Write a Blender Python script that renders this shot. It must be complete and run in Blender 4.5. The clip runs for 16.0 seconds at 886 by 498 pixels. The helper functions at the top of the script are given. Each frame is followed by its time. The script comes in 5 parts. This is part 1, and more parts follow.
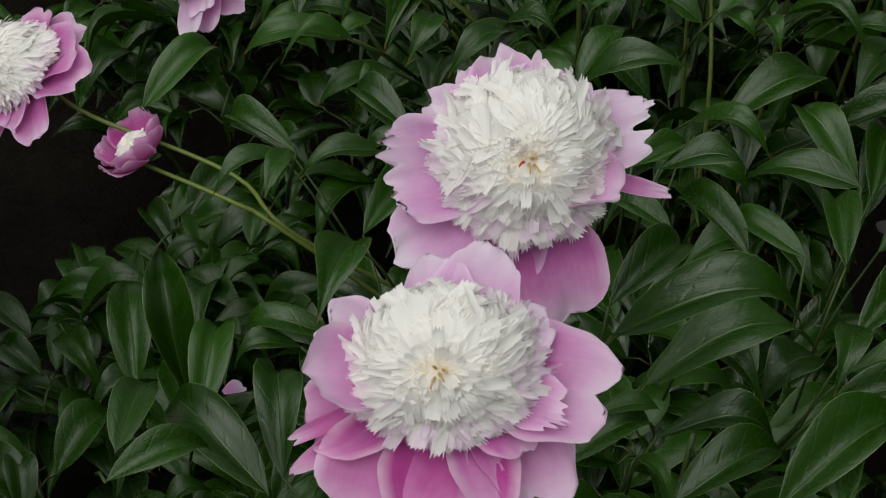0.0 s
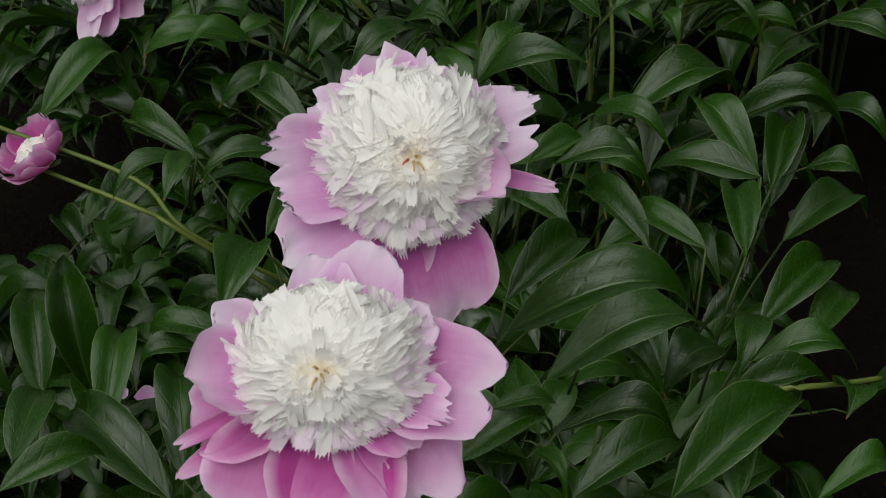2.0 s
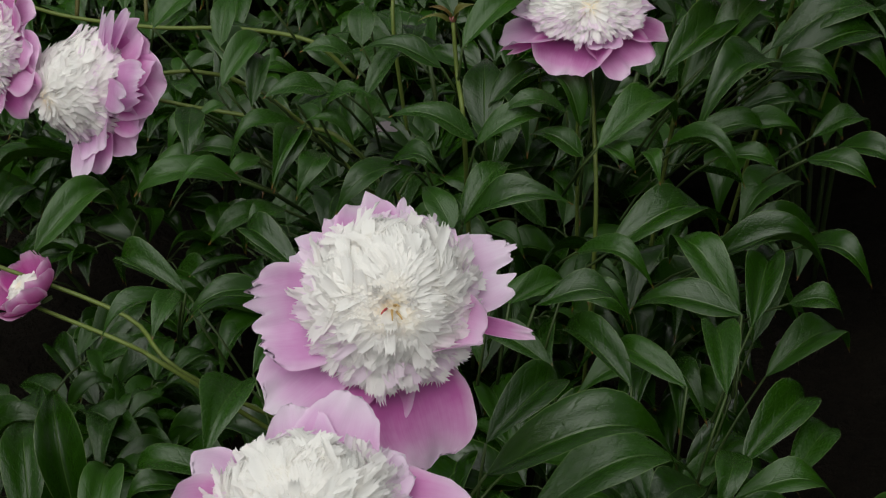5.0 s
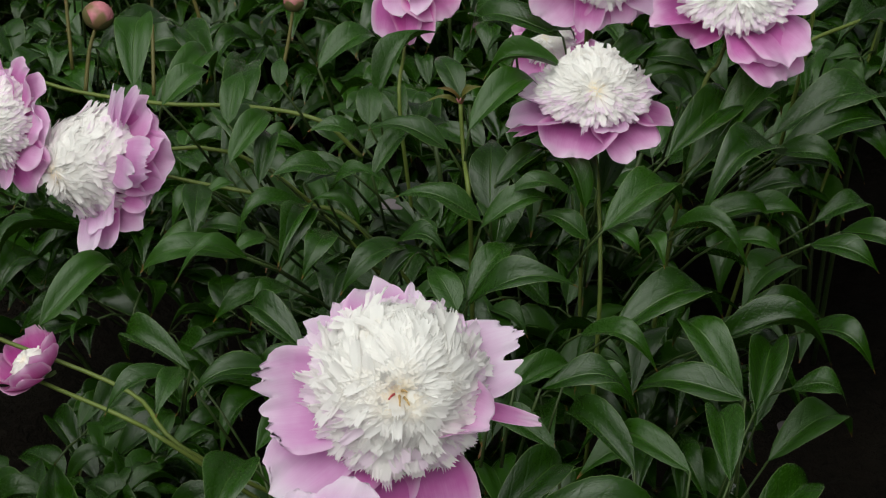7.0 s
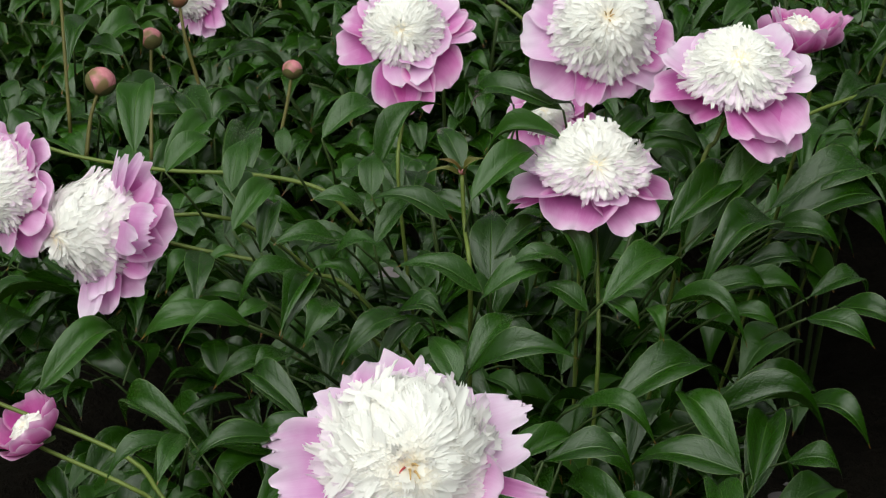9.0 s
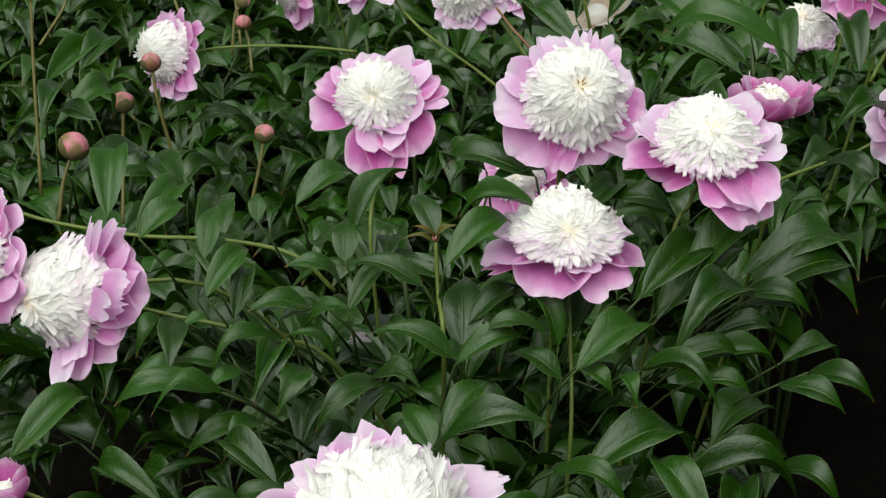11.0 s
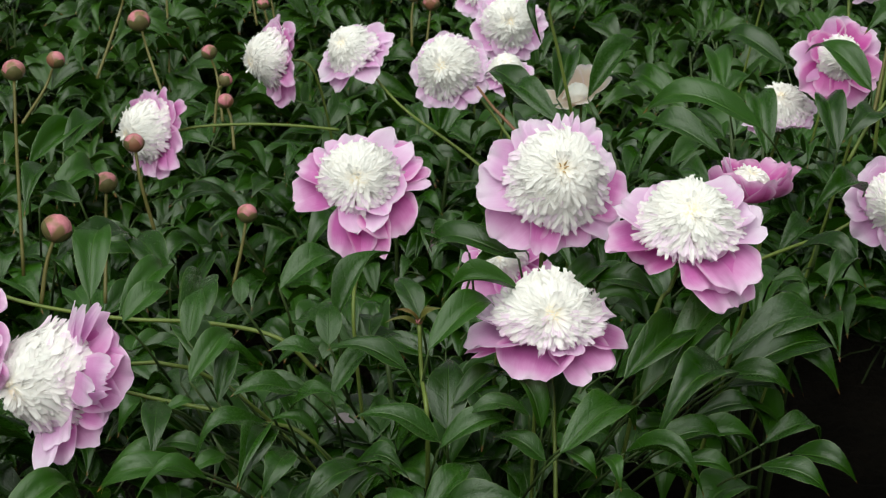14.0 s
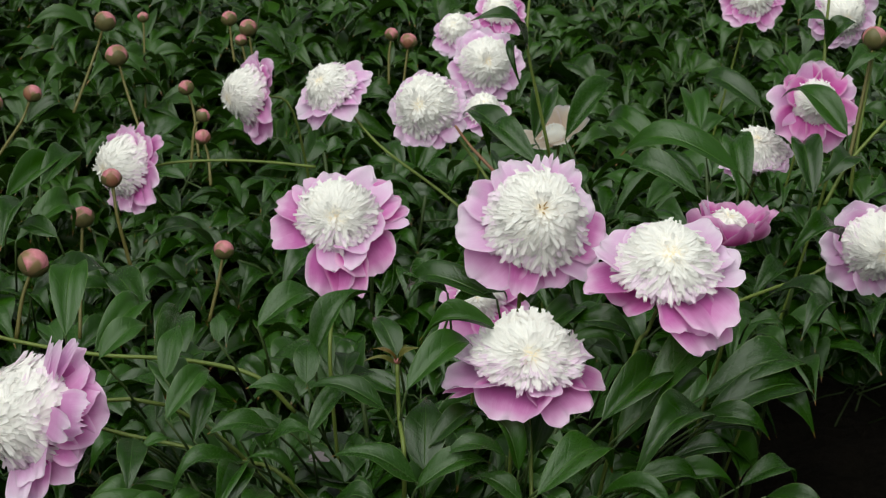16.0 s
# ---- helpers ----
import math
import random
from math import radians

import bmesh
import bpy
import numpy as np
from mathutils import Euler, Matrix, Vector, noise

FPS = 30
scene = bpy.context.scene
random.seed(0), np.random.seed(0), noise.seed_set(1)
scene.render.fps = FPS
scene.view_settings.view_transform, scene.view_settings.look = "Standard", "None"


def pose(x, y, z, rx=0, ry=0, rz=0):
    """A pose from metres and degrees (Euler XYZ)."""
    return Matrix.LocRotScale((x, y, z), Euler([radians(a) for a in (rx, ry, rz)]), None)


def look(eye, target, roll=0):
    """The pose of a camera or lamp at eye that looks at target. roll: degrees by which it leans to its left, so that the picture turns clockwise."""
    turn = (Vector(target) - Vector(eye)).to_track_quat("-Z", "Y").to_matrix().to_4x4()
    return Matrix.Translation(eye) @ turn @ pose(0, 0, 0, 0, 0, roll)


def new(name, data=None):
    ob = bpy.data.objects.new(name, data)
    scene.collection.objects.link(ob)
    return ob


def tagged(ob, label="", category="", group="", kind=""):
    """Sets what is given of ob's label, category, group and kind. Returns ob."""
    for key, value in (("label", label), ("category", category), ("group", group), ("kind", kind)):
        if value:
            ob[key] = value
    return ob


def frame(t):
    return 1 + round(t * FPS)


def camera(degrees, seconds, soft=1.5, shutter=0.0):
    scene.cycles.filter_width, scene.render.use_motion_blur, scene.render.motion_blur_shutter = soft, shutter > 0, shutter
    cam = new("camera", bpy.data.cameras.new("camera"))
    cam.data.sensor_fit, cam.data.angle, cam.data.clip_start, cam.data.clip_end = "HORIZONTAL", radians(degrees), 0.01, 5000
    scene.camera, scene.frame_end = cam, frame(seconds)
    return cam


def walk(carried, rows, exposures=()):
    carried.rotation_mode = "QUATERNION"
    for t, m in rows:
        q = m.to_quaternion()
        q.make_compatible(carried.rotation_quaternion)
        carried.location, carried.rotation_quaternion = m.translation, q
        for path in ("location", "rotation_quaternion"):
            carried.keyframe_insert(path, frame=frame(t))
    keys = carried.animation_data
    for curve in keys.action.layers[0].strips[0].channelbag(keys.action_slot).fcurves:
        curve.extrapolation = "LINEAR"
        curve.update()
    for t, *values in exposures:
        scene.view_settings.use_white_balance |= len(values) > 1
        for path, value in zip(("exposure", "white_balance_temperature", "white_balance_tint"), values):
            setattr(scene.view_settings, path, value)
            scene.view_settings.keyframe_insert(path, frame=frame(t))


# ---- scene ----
cam = camera(29.77, 16.0, soft=1.1)
cam.data.dof.use_dof, cam.data.dof.focus_distance, cam.data.dof.aperture_fstop = True, 1.24, 38.0


def eye_pose(x, y, z, yaw, pitch, roll):
    return Matrix.Translation((x, y, z)) @ pose(0, 0, 0, 0, 0, yaw) @ pose(0, 0, 0, 90 + pitch) @ pose(0, 0, 0, 0, 0, roll)


walk(cam, [(row[0], eye_pose(*row[1:])) for row in (
    (0.0, -0.0277, 0.0042, 1.3560, 3.113, -33.650, -1.397),
    (0.5, -0.0193, 0.0046, 1.3554, 2.244, -33.667, -1.214),
    (1.0, -0.0145, 0.0044, 1.3529, 1.608, -33.677, -1.117),
    (1.5, -0.0053, 0.0050, 1.3536, 1.252, -33.851, -1.244),
    (2.0, 0.0039, 0.0061, 1.3546, 0.740, -33.756, -1.502),
    (2.5, 0.0125, 0.0036, 1.3637, 0.386, -33.073, -1.585),
    (3.0, 0.0199, 0.0034, 1.3650, 0.188, -32.451, -1.919),
    (3.5, 0.0189, 0.0038, 1.3684, 0.115, -32.079, -1.834),
    (4.0, 0.0187, 0.0021, 1.3745, 0.624, -31.422, -1.864),
    (6.5, 0.0168, 0.0005, 1.3904, 0.489, -28.030, -0.832),
    (7.0, 0.0119, 0.0022, 1.3939, 0.552, -27.578, -0.528),
    (7.5, 0.0041, 0.0019, 1.3950, 0.300, -26.996, -0.113),
    (8.0, 0.0008, 0.0003, 1.4006, 0.007, -26.486, -0.056),
    (8.5, -0.0044, -0.0031, 1.4047, -0.078, -25.987, 0.222),
    (9.0, -0.0083, -0.0029, 1.4057, -0.302, -25.493, 0.596),
    (9.5, -0.0151, -0.0027, 1.4077, -0.825, -24.952, 1.056),
    (10.0, -0.0144, -0.0019, 1.4098, -1.304, -24.453, 1.208),
    (12.5, -0.0180, -0.0036, 1.4244, -1.833, -22.325, 1.191),
    (13.0, -0.0177, -0.0036, 1.4271, -2.188, -22.003, 1.184),
    (13.5, -0.0193, -0.0031, 1.4284, -2.177, -21.658, 1.242),
    (14.0, -0.0197, -0.0021, 1.4308, -2.287, -21.218, 1.294),
    (14.5, -0.0206, -0.0023, 1.4306, -2.524, -20.681, 1.798),
    (15.0, -0.0262, -0.0012, 1.4286, -2.873, -20.306, 2.262),
    (15.5, -0.0285, 0.0003, 1.4306, -3.190, -20.240, 2.342),
    (16.0, -0.0276, -0.0013, 1.4331, -3.331, -19.920, 2.324),
)], exposures=((0.0, 0.09, 6550, 5), (4.0, 0.11, 6550, 5), (6.5, 0.24, 6550, 4), (7.5, 0.47, 6550, 2), (9.0, 0.66, 6550, -1), (13.0, 0.74, 6550, -1), (16.0, 0.48, 6550, 0)))

# ---- light: an overcast sky ----
SUN_UP, SUN_ROUND = 58.0, 205.0
world = bpy.data.worlds.new("sky")
scene.world = world
world.use_nodes = True
wn, wl = world.node_tree.nodes, world.node_tree.links
sky = wn.new("ShaderNodeTexSky")
sky.sky_type, sky.sun_disc = "NISHITA", False
sky.sun_elevation, sky.sun_rotation = radians(SUN_UP), radians(SUN_ROUND)
sky.dust_density, sky.air_density, sky.ozone_density = 4.0, 1.6, 1.0
pale = wn.new("ShaderNodeHueSaturation")
pale.inputs["Saturation"].default_value = 0.14
wl.new(sky.outputs[0], pale.inputs["Color"])
wl.new(pale.outputs[0], wn["Background"].inputs["Color"])
wn["Background"].inputs["Strength"].default_value = 0.051
sun = new("sun", bpy.data.lights.new("sun", "SUN"))
sun.data.energy, sun.data.angle, sun.data.color = 2.0, radians(80), (1.0, 0.99, 0.97)
a_, b_ = radians(SUN_ROUND), radians(SUN_UP)
sun.matrix_world = look((math.sin(a_) * math.cos(b_) * 9, math.cos(a_) * math.cos(b_) * 9, math.sin(b_) * 9), (0, 0, 0))


# ---- materials ----
class Mat:
    """A small builder for node materials."""

    def __init__(self, name):
        self.m = bpy.data.materials.new(name)
        self.m.use_nodes = True
        self.n, self.l = self.m.node_tree.nodes, self.m.node_tree.links
        self.p = self.n["Principled BSDF"]

    def node(self, kind, **inputs):
        nd = self.n.new(kind)
        for key, value in inputs.items():
            self.put(nd.inputs[int(key[1:]) if key[0] == "i" and key[1:].isdigit() else key], value)
        return nd

    def put(self, socket, value):
        if isinstance(value, bpy.types.NodeSocket):
            self.l.new(value, socket)
        else:
            socket.default_value = value

    def math(self, op, a, b=0.0, c=0.0):
        nd = self.n.new("ShaderNodeMath")
        nd.operation = op
        for k, v in enumerate((a, b, c)):
            self.put(nd.inputs[k], v)
        return nd.outputs[0]

    def mix(self, f, a, b, mode="MIX"):
        nd = self.n.new("ShaderNodeMix")
        nd.data_type, nd.blend_type = "RGBA", mode
        self.put(nd.inputs[0], f)
        for k, v in ((6, a), (7, b)):
            self.put(nd.inputs[k], (*v, 1.0) if isinstance(v, tuple) and len(v) == 3 else v)
        return nd.outputs[2]

    def ramp(self, f, *stops):
        nd = self.n.new("ShaderNodeValToRGB")
        self.put(nd.inputs[0], f)
        el = nd.color_ramp.elements
        while len(el) < len(stops):
            el.new(0.5)
        for e, (at, c) in zip(el, stops):
            e.position, e.color = at, (*c, 1.0) if isinstance(c, tuple) else (c, c, c, 1.0)
        return nd.outputs[0]

    def noise(self, scale, detail=3.0, rough=0.55, vector=None):
        nd = self.node("ShaderNodeTexNoise", Scale=scale, Detail=detail, Roughness=rough)
        if vector is not None:
            self.l.new(vector, nd.inputs["Vector"])
        return nd.outputs[0]

    def coords(self, which="Object"):
        return self.n.new("ShaderNodeTexCoord").outputs[which]

    def uv(self):
        nd = self.n.new("ShaderNodeSeparateXYZ")
        self.l.new(self.coords("UV"), nd.inputs[0])
        return nd.outputs[0], nd.outputs[1]

    def random(self):
        """A value for each object, mixed with one for each loose piece of its mesh."""
        a = self.n.new("ShaderNodeObjectInfo").outputs["Random"]
        b = self.n.new("ShaderNodeNewGeometry").outputs["Random Per Island"]
        return self.math("FRACT", self.math("ADD", a, b))

    def bump(self, height, strength, distance):
        nd = self.node("ShaderNodeBump", Strength=strength, Distance=distance, Height=height)
        self.l.new(nd.outputs[0], self.p.inputs["Normal"])
        return nd.outputs[0]

    def thin(self, color, share):
        """Lets part of the light through a thin sheet."""
        t = self.node("ShaderNodeBsdfTranslucent", Color=color)
        mixer = self.n.new("ShaderNodeMixShader")
        mixer.inputs[0].default_value = share
        self.l.new(self.p.outputs[0], mixer.inputs[1])
        self.l.new(t.outputs[0], mixer.inputs[2])
        self.l.new(mixer.outputs[0], self.n["Material Output"].inputs[0])
        return self.m


def leaf_material(name, dark, light, gloss, shine):
    k = Mat(name)
    u, v = k.uv()
    off = k.math("ABSOLUTE", k.math("SUBTRACT", u, 0.5))
    rnd = k.random()
    base = k.mix(rnd, dark, light)
    blotch = k.noise(28.0, 4.0, 0.65, k.coords("Object"))
    base = k.mix(k.math("MULTIPLY", blotch, 0.6), base, (light[0] * 1.15, light[1] * 0.95, light[2] * 0.8))
    # side veins run forward from the midrib, as faint grooves
    slant = k.math("SUBTRACT", v, k.math("MULTIPLY", off, 0.36))
    vein = k.math("PINGPONG", k.math("ADD", k.math("MULTIPLY", slant, 6.5), k.math("MULTIPLY", blotch, 0.35)), 0.5)
    side = k.ramp(vein, (0.0, 1.0), (0.12, 0.0))
    rib = k.ramp(off, (0.0, 1.0), (0.022, 0.0))
    base = k.mix(k.math("MULTIPLY", side, 0.07), base, (0.060, 0.110, 0.030))
    base = k.mix(k.math("MULTIPLY", rib, 0.55), base, (0.085, 0.150, 0.038))
    edge = k.ramp(off, (0.476, 0.0), (0.490, 1.0))
    base = k.mix(k.math("MULTIPLY", edge, 0.60), base, (0.12, 0.18, 0.060))
    tip = k.ramp(k.math("ADD", v, k.math("MULTIPLY", rnd, 0.02)), (0.965, 0.0), (1.0, 1.0))
    base = k.mix(k.math("MULTIPLY", tip, 0.7), base, (0.26, 0.085, 0.030))
    k.put(k.p.inputs["Base Color"], base)
    k.put(k.p.inputs["Roughness"], k.math("ADD", k.math("ADD", gloss - 0.06, k.math("MULTIPLY", rnd, 0.12)), k.math("MULTIPLY", blotch, 0.22)))
    k.p.inputs["Specular IOR Level"].default_value = shine
    height = k.math("SUBTRACT", k.math("MULTIPLY", blotch, 0.8), k.math("ADD", k.math("MULTIPLY", side, 0.22), k.math("MULTIPLY", rib, 0.9)))
    k.bump(height, 0.50, 0.0013)
    return k.thin(k.mix(0.5, base, (0.06, 0.14, 0.006)), 0.13)


def petal_material(name, deep, pale, share=0.42):
    k = Mat(name)
    u, v = k.uv()
    off = k.math("ABSOLUTE", k.math("SUBTRACT", u, 0.5))
    rnd = k.random()
    streak = k.node("ShaderNodeMapping", Scale=(26.0, 1.6, 1.0))
    k.l.new(k.coords("UV"), streak.inputs["Vector"])
    lines = k.noise(2.2, 3.0, 0.6, streak.outputs[0])
    cloud = k.noise(38.0, 3.0, 0.6, k.coords("Object"))
    fade = k.math("ADD", k.math("SUBTRACT", k.math("MULTIPLY", v, 1.55), 0.66), k.math("MULTIPLY", k.math("SUBTRACT", cloud, 0.5), 0.75))
    fade = k.math("ADD", fade, k.math("ADD", k.math("MULTIPLY", k.math("SUBTRACT", lines, 0.5), 0.28), k.math("MULTIPLY", k.math("SUBTRACT", rnd, 0.5), 0.5)))
    base = k.mix(k.ramp(fade, (0.15, 0.0), (0.95, 1.0)), deep, pale)
    rim = k.math("MAXIMUM", k.ramp(off, (0.40, 0.0), (0.5, 1.0)), k.ramp(v, (0.80, 0.0), (1.0, 1.0)))
    rim = k.math("MULTIPLY", rim, k.ramp(cloud, (0.30, 0.35), (0.65, 1.0)))
    base = k.mix(k.math("MULTIPLY", rim, 0.7), base, (0.93, 0.82, 0.93))
    k.put(k.p.inputs["Base Color"], base)
    k.p.inputs["Roughness"].default_value = 0.62
    k.p.inputs["Specular IOR Level"].default_value = 0.22
    k.p.inputs["Sheen Weight"].default_value = 0.12
    k.bump(k.math("ADD", k.math("MULTIPLY", lines, 0.5), k.math("MULTIPLY", cloud, 0.8)), 0.4, 0.0009)
    return k.thin(base, share)


def tuft_material(name, white, cream, blush, share):
    k = Mat(name)
    u, v = k.uv()
    rnd = k.random()
    cloud = k.noise(60.0, 2.0, 0.6, k.coords("Object"))
    base = k.mix(k.ramp(v, (0.22, 1.0), (0.46, 0.16), (0.62, 0.0)), white, cream)
    base = k.mix(k.math("MULTIPLY", k.math("MULTIPLY", rnd, rnd), 0.22), base, blush)
    base = k.mix(k.math("MULTIPLY", cloud, 0.04), base, (0.86, 0.84, 0.82))
    base = k.mix(k.math("MULTIPLY", k.math("GREATER_THAN", u, 1.5), 0.75), base, (0.93, 0.78, 0.92))
    k.put(k.p.inputs["Base Color"], base)
    k.p.inputs["Roughness"].default_value = 0.6
    k.p.inputs["Specular IOR Level"].default_value = 0.2
    streak = k.node("ShaderNodeMapping", Scale=(9.0, 1.2, 1.0))
    k.l.new(k.coords("UV"), streak.inputs["Vector"])
    k.bump(k.noise(2.0, 2.0, 0.5, streak.outputs[0]), 0.2, 0.0005)
    return k.thin(base, share)


def bud_material(name, deep, pale, olive):
    k = Mat(name)
    w = k.coords("Object")
    u, v = k.uv()
    cloud, patch = k.noise(160.0, 3.0, 0.6, w), k.noise(55.0, 2.0, 0.5, w)
    base = k.mix(cloud, deep, pale)
    base = k.mix(k.ramp(k.math("ADD", patch, k.math("MULTIPLY", v, 0.35)), (0.62, 0.0), (0.80, 1.0)), base, olive)
    seam = k.ramp(k.math("PINGPONG", k.math("ADD", k.math("MULTIPLY", u, 3.0), k.math("MULTIPLY", v, 0.8)), 0.5), (0.0, 1.0), (0.05, 0.0))
    base = k.mix(k.math("MULTIPLY", seam, 0.5), base, (0.20, 0.05, 0.05))
    k.put(k.p.inputs["Base Color"], base)
    k.p.inputs["Roughness"].default_value = 0.5
    k.p.inputs["Specular IOR Level"].default_value = 0.3
    k.bump(k.math("SUBTRACT", cloud, seam), 0.4, 0.0006)
    return k.m


def grain_material(name, a, b, rough, scale, relief):
    k = Mat(name)
    w = k.coords("Object")
    n1, n2 = k.noise(scale, 4.0, 0.65, w), k.noise(scale * 0.13, 2.0, 0.5, w)
    base = k.mix(n1, a, b)
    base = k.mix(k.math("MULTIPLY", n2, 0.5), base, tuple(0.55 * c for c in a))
    k.put(k.p.inputs["Base Color"], base)
    k.put(k.p.inputs["Roughness"], rough)
    k.p.inputs["Specular IOR Level"].default_value = 0.08 if rough > 0.9 else 0.35
    k.bump(k.math("ADD", n1, k.math("MULTIPLY", n2, 1.5)), 0.6 if rough < 0.9 else 1.0, relief)
    return k.m


LEAF = leaf_material("leaf_green", (0.0038, 0.0195, 0.0009), (0.0185, 0.0680, 0.0027), 0.15, 0.46)
# a paler copy of LEAF: the back rows' sheen is lifted into the colour
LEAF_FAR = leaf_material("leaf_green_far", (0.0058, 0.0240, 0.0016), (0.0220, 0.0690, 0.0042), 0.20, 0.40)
LEAF_YOUNG = leaf_material("leaf_young", (0.12, 0.045, 0.018), (0.085, 0.130, 0.022), 0.25, 0.35)
PINK = petal_material("petal_pink", (0.61, 0.150, 0.47), (0.86, 0.52, 0.81))
ROSE = petal_material("petal_rose", (0.56, 0.075, 0.37), (0.77, 0.31, 0.64))
BLUSH = petal_material("petal_blush", (0.71, 0.34, 0.65), (0.90, 0.71, 0.91))
TUFT = tuft_material("tuft_white", (0.972, 0.958, 0.940), (0.95, 0.83, 0.61), (0.96, 0.91, 0.88), 0.45)
CORE = tuft_material("tuft_core", (0.966, 0.948, 0.902), (0.95, 0.83, 0.61), (0.95, 0.90, 0.88), 0.14)
YELLOW = grain_material("heart_yellow", (0.48, 0.27, 0.07), (0.74, 0.56, 0.28), 0.6, 300.0, 0.0003)
RED = grain_material("stigma_red", (0.50, 0.04, 0.06), (0.62, 0.10, 0.10), 0.5, 300.0, 0.0003)
CANE = grain_material("cane_green", (0.030, 0.055, 0.014), (0.060, 0.090, 0.022), 0.5, 90.0, 0.0006)
CREAM = petal_material("petal_cream", (0.78, 0.62, 0.52), (0.90, 0.85, 0.80))
# shed petals low down: their shade is put into this darkened colour
PETAL_SHADED = grain_material("petal_shaded", (0.11, 0.09, 0.10), (0.20, 0.17, 0.18), 0.8, 120.0, 0.0006)
STEM = grain_material("stem_green", (0.085, 0.130, 0.024), (0.18, 0.22, 0.045), 0.5, 90.0, 0.0006)
STALK = grain_material("stalk_ochre", (0.10, 0.10, 0.025), (0.17, 0.14, 0.045), 0.5, 90.0, 0.0006)
SEPAL = grain_material("sepal_green", (0.07, 0.13, 0.035), (0.15, 0.20, 0.07), 0.45, 120.0, 0.0006)
SEPAL_BUD = grain_material("bud_sepal", (0.085, 0.095, 0.032), (0.17, 0.125, 0.055), 0.45, 120.0, 0.0006)
SEPAL_RED = grain_material("sepal_red", (0.26, 0.07, 0.06), (0.22, 0.17, 0.07), 0.45, 90.0, 0.0006)
BUD = bud_material("bud_pink", (0.33, 0.070, 0.105), (0.60, 0.27, 0.30), (0.19, 0.13, 0.06))
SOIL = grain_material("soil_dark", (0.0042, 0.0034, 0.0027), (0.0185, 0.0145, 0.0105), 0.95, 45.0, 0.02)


# ---- building helpers ----
def mesh_from(name, verts, faces, uvs, material, smooth=True):
    me = bpy.data.meshes.new(name)
    me.from_pydata(verts, [], faces)
    if uvs is not None:
        layer = me.uv_layers.new(name="UVMap")
        index = np.empty(len(me.loops), dtype=np.int32)
        me.loops.foreach_get("vertex_index", index)
        layer.data.foreach_set("uv", np.asarray(uvs, dtype=np.float32)[index].ravel())
    if smooth:
        me.polygons.foreach_set("use_smooth", [True] * len(me.polygons))
    if material is not None:
        me.materials.append(material)
    return me


def part(name, me, parent, label="", matrix=None):
    ob = new(name, me)
    ob.parent = parent
    if matrix is not None:
        ob.matrix_basis = matrix
    return tagged(ob, label) if label else ob


def grid_faces(rows, cols, start=0):
    return [(start + r * cols + c, start + r * cols + c + 1, start + (r + 1) * cols + c + 1, start + (r + 1) * cols + c)
            for r in range(rows - 1) for c in range(cols - 1)]


def spline(points, steps):
    """A smooth line through the points."""
    p = [Vector(q) for q in points]
    p = [p[0] * 2 - p[1]] + p + [p[-1] * 2 - p[-2]]
    out = []
    for i in range(1, len(p) - 2):
        for s in range(steps):
            t = s / steps
            out.append(0.5 * (2 * p[i] + (p[i + 1] - p[i - 1]) * t + (2 * p[i - 1] - 5 * p[i] + 4 * p[i + 1] - p[i + 2]) * t * t
                              + (3 * p[i] - p[i - 1] - 3 * p[i + 1] + p[i + 2]) * t ** 3))
    return out + [p[-2]]


def tube_data(points, r0, r1, steps=6, sides=7):
    line = spline(points, steps)
    verts, side = [], Vector((1, 0.13, 0.07))
    for i, q in enumerate(line):
        way = (line[min(i + 1, len(line) - 1)] - line[max(i - 1, 0)]).normalized()
        x = (side - way * side.dot(way)).normalized()
        y = way.cross(x)
        f = i / (len(line) - 1)
        r = r0 + (r1 - r0) * f
        verts += [q + r * (math.cos(2 * math.pi * k / sides) * x + math.sin(2 * math.pi * k / sides) * y) for k in range(sides)]
    faces = [(i * sides + k, i * sides + (k + 1) % sides, (i + 1) * sides + (k + 1) % sides, (i + 1) * sides + k)
             for i in range(len(line) - 1) for k in range(sides)]
    faces += [tuple(range(sides))[::-1], tuple(range(len(verts) - sides, len(verts)))]
    return verts, faces


def tube(name, points, r0, r1, material, parent, steps=6, sides=7):
    verts, faces = tube_data(points, r0, r1, steps, sides)
    return part(name, mesh_from(name, verts, faces, None, material), parent)


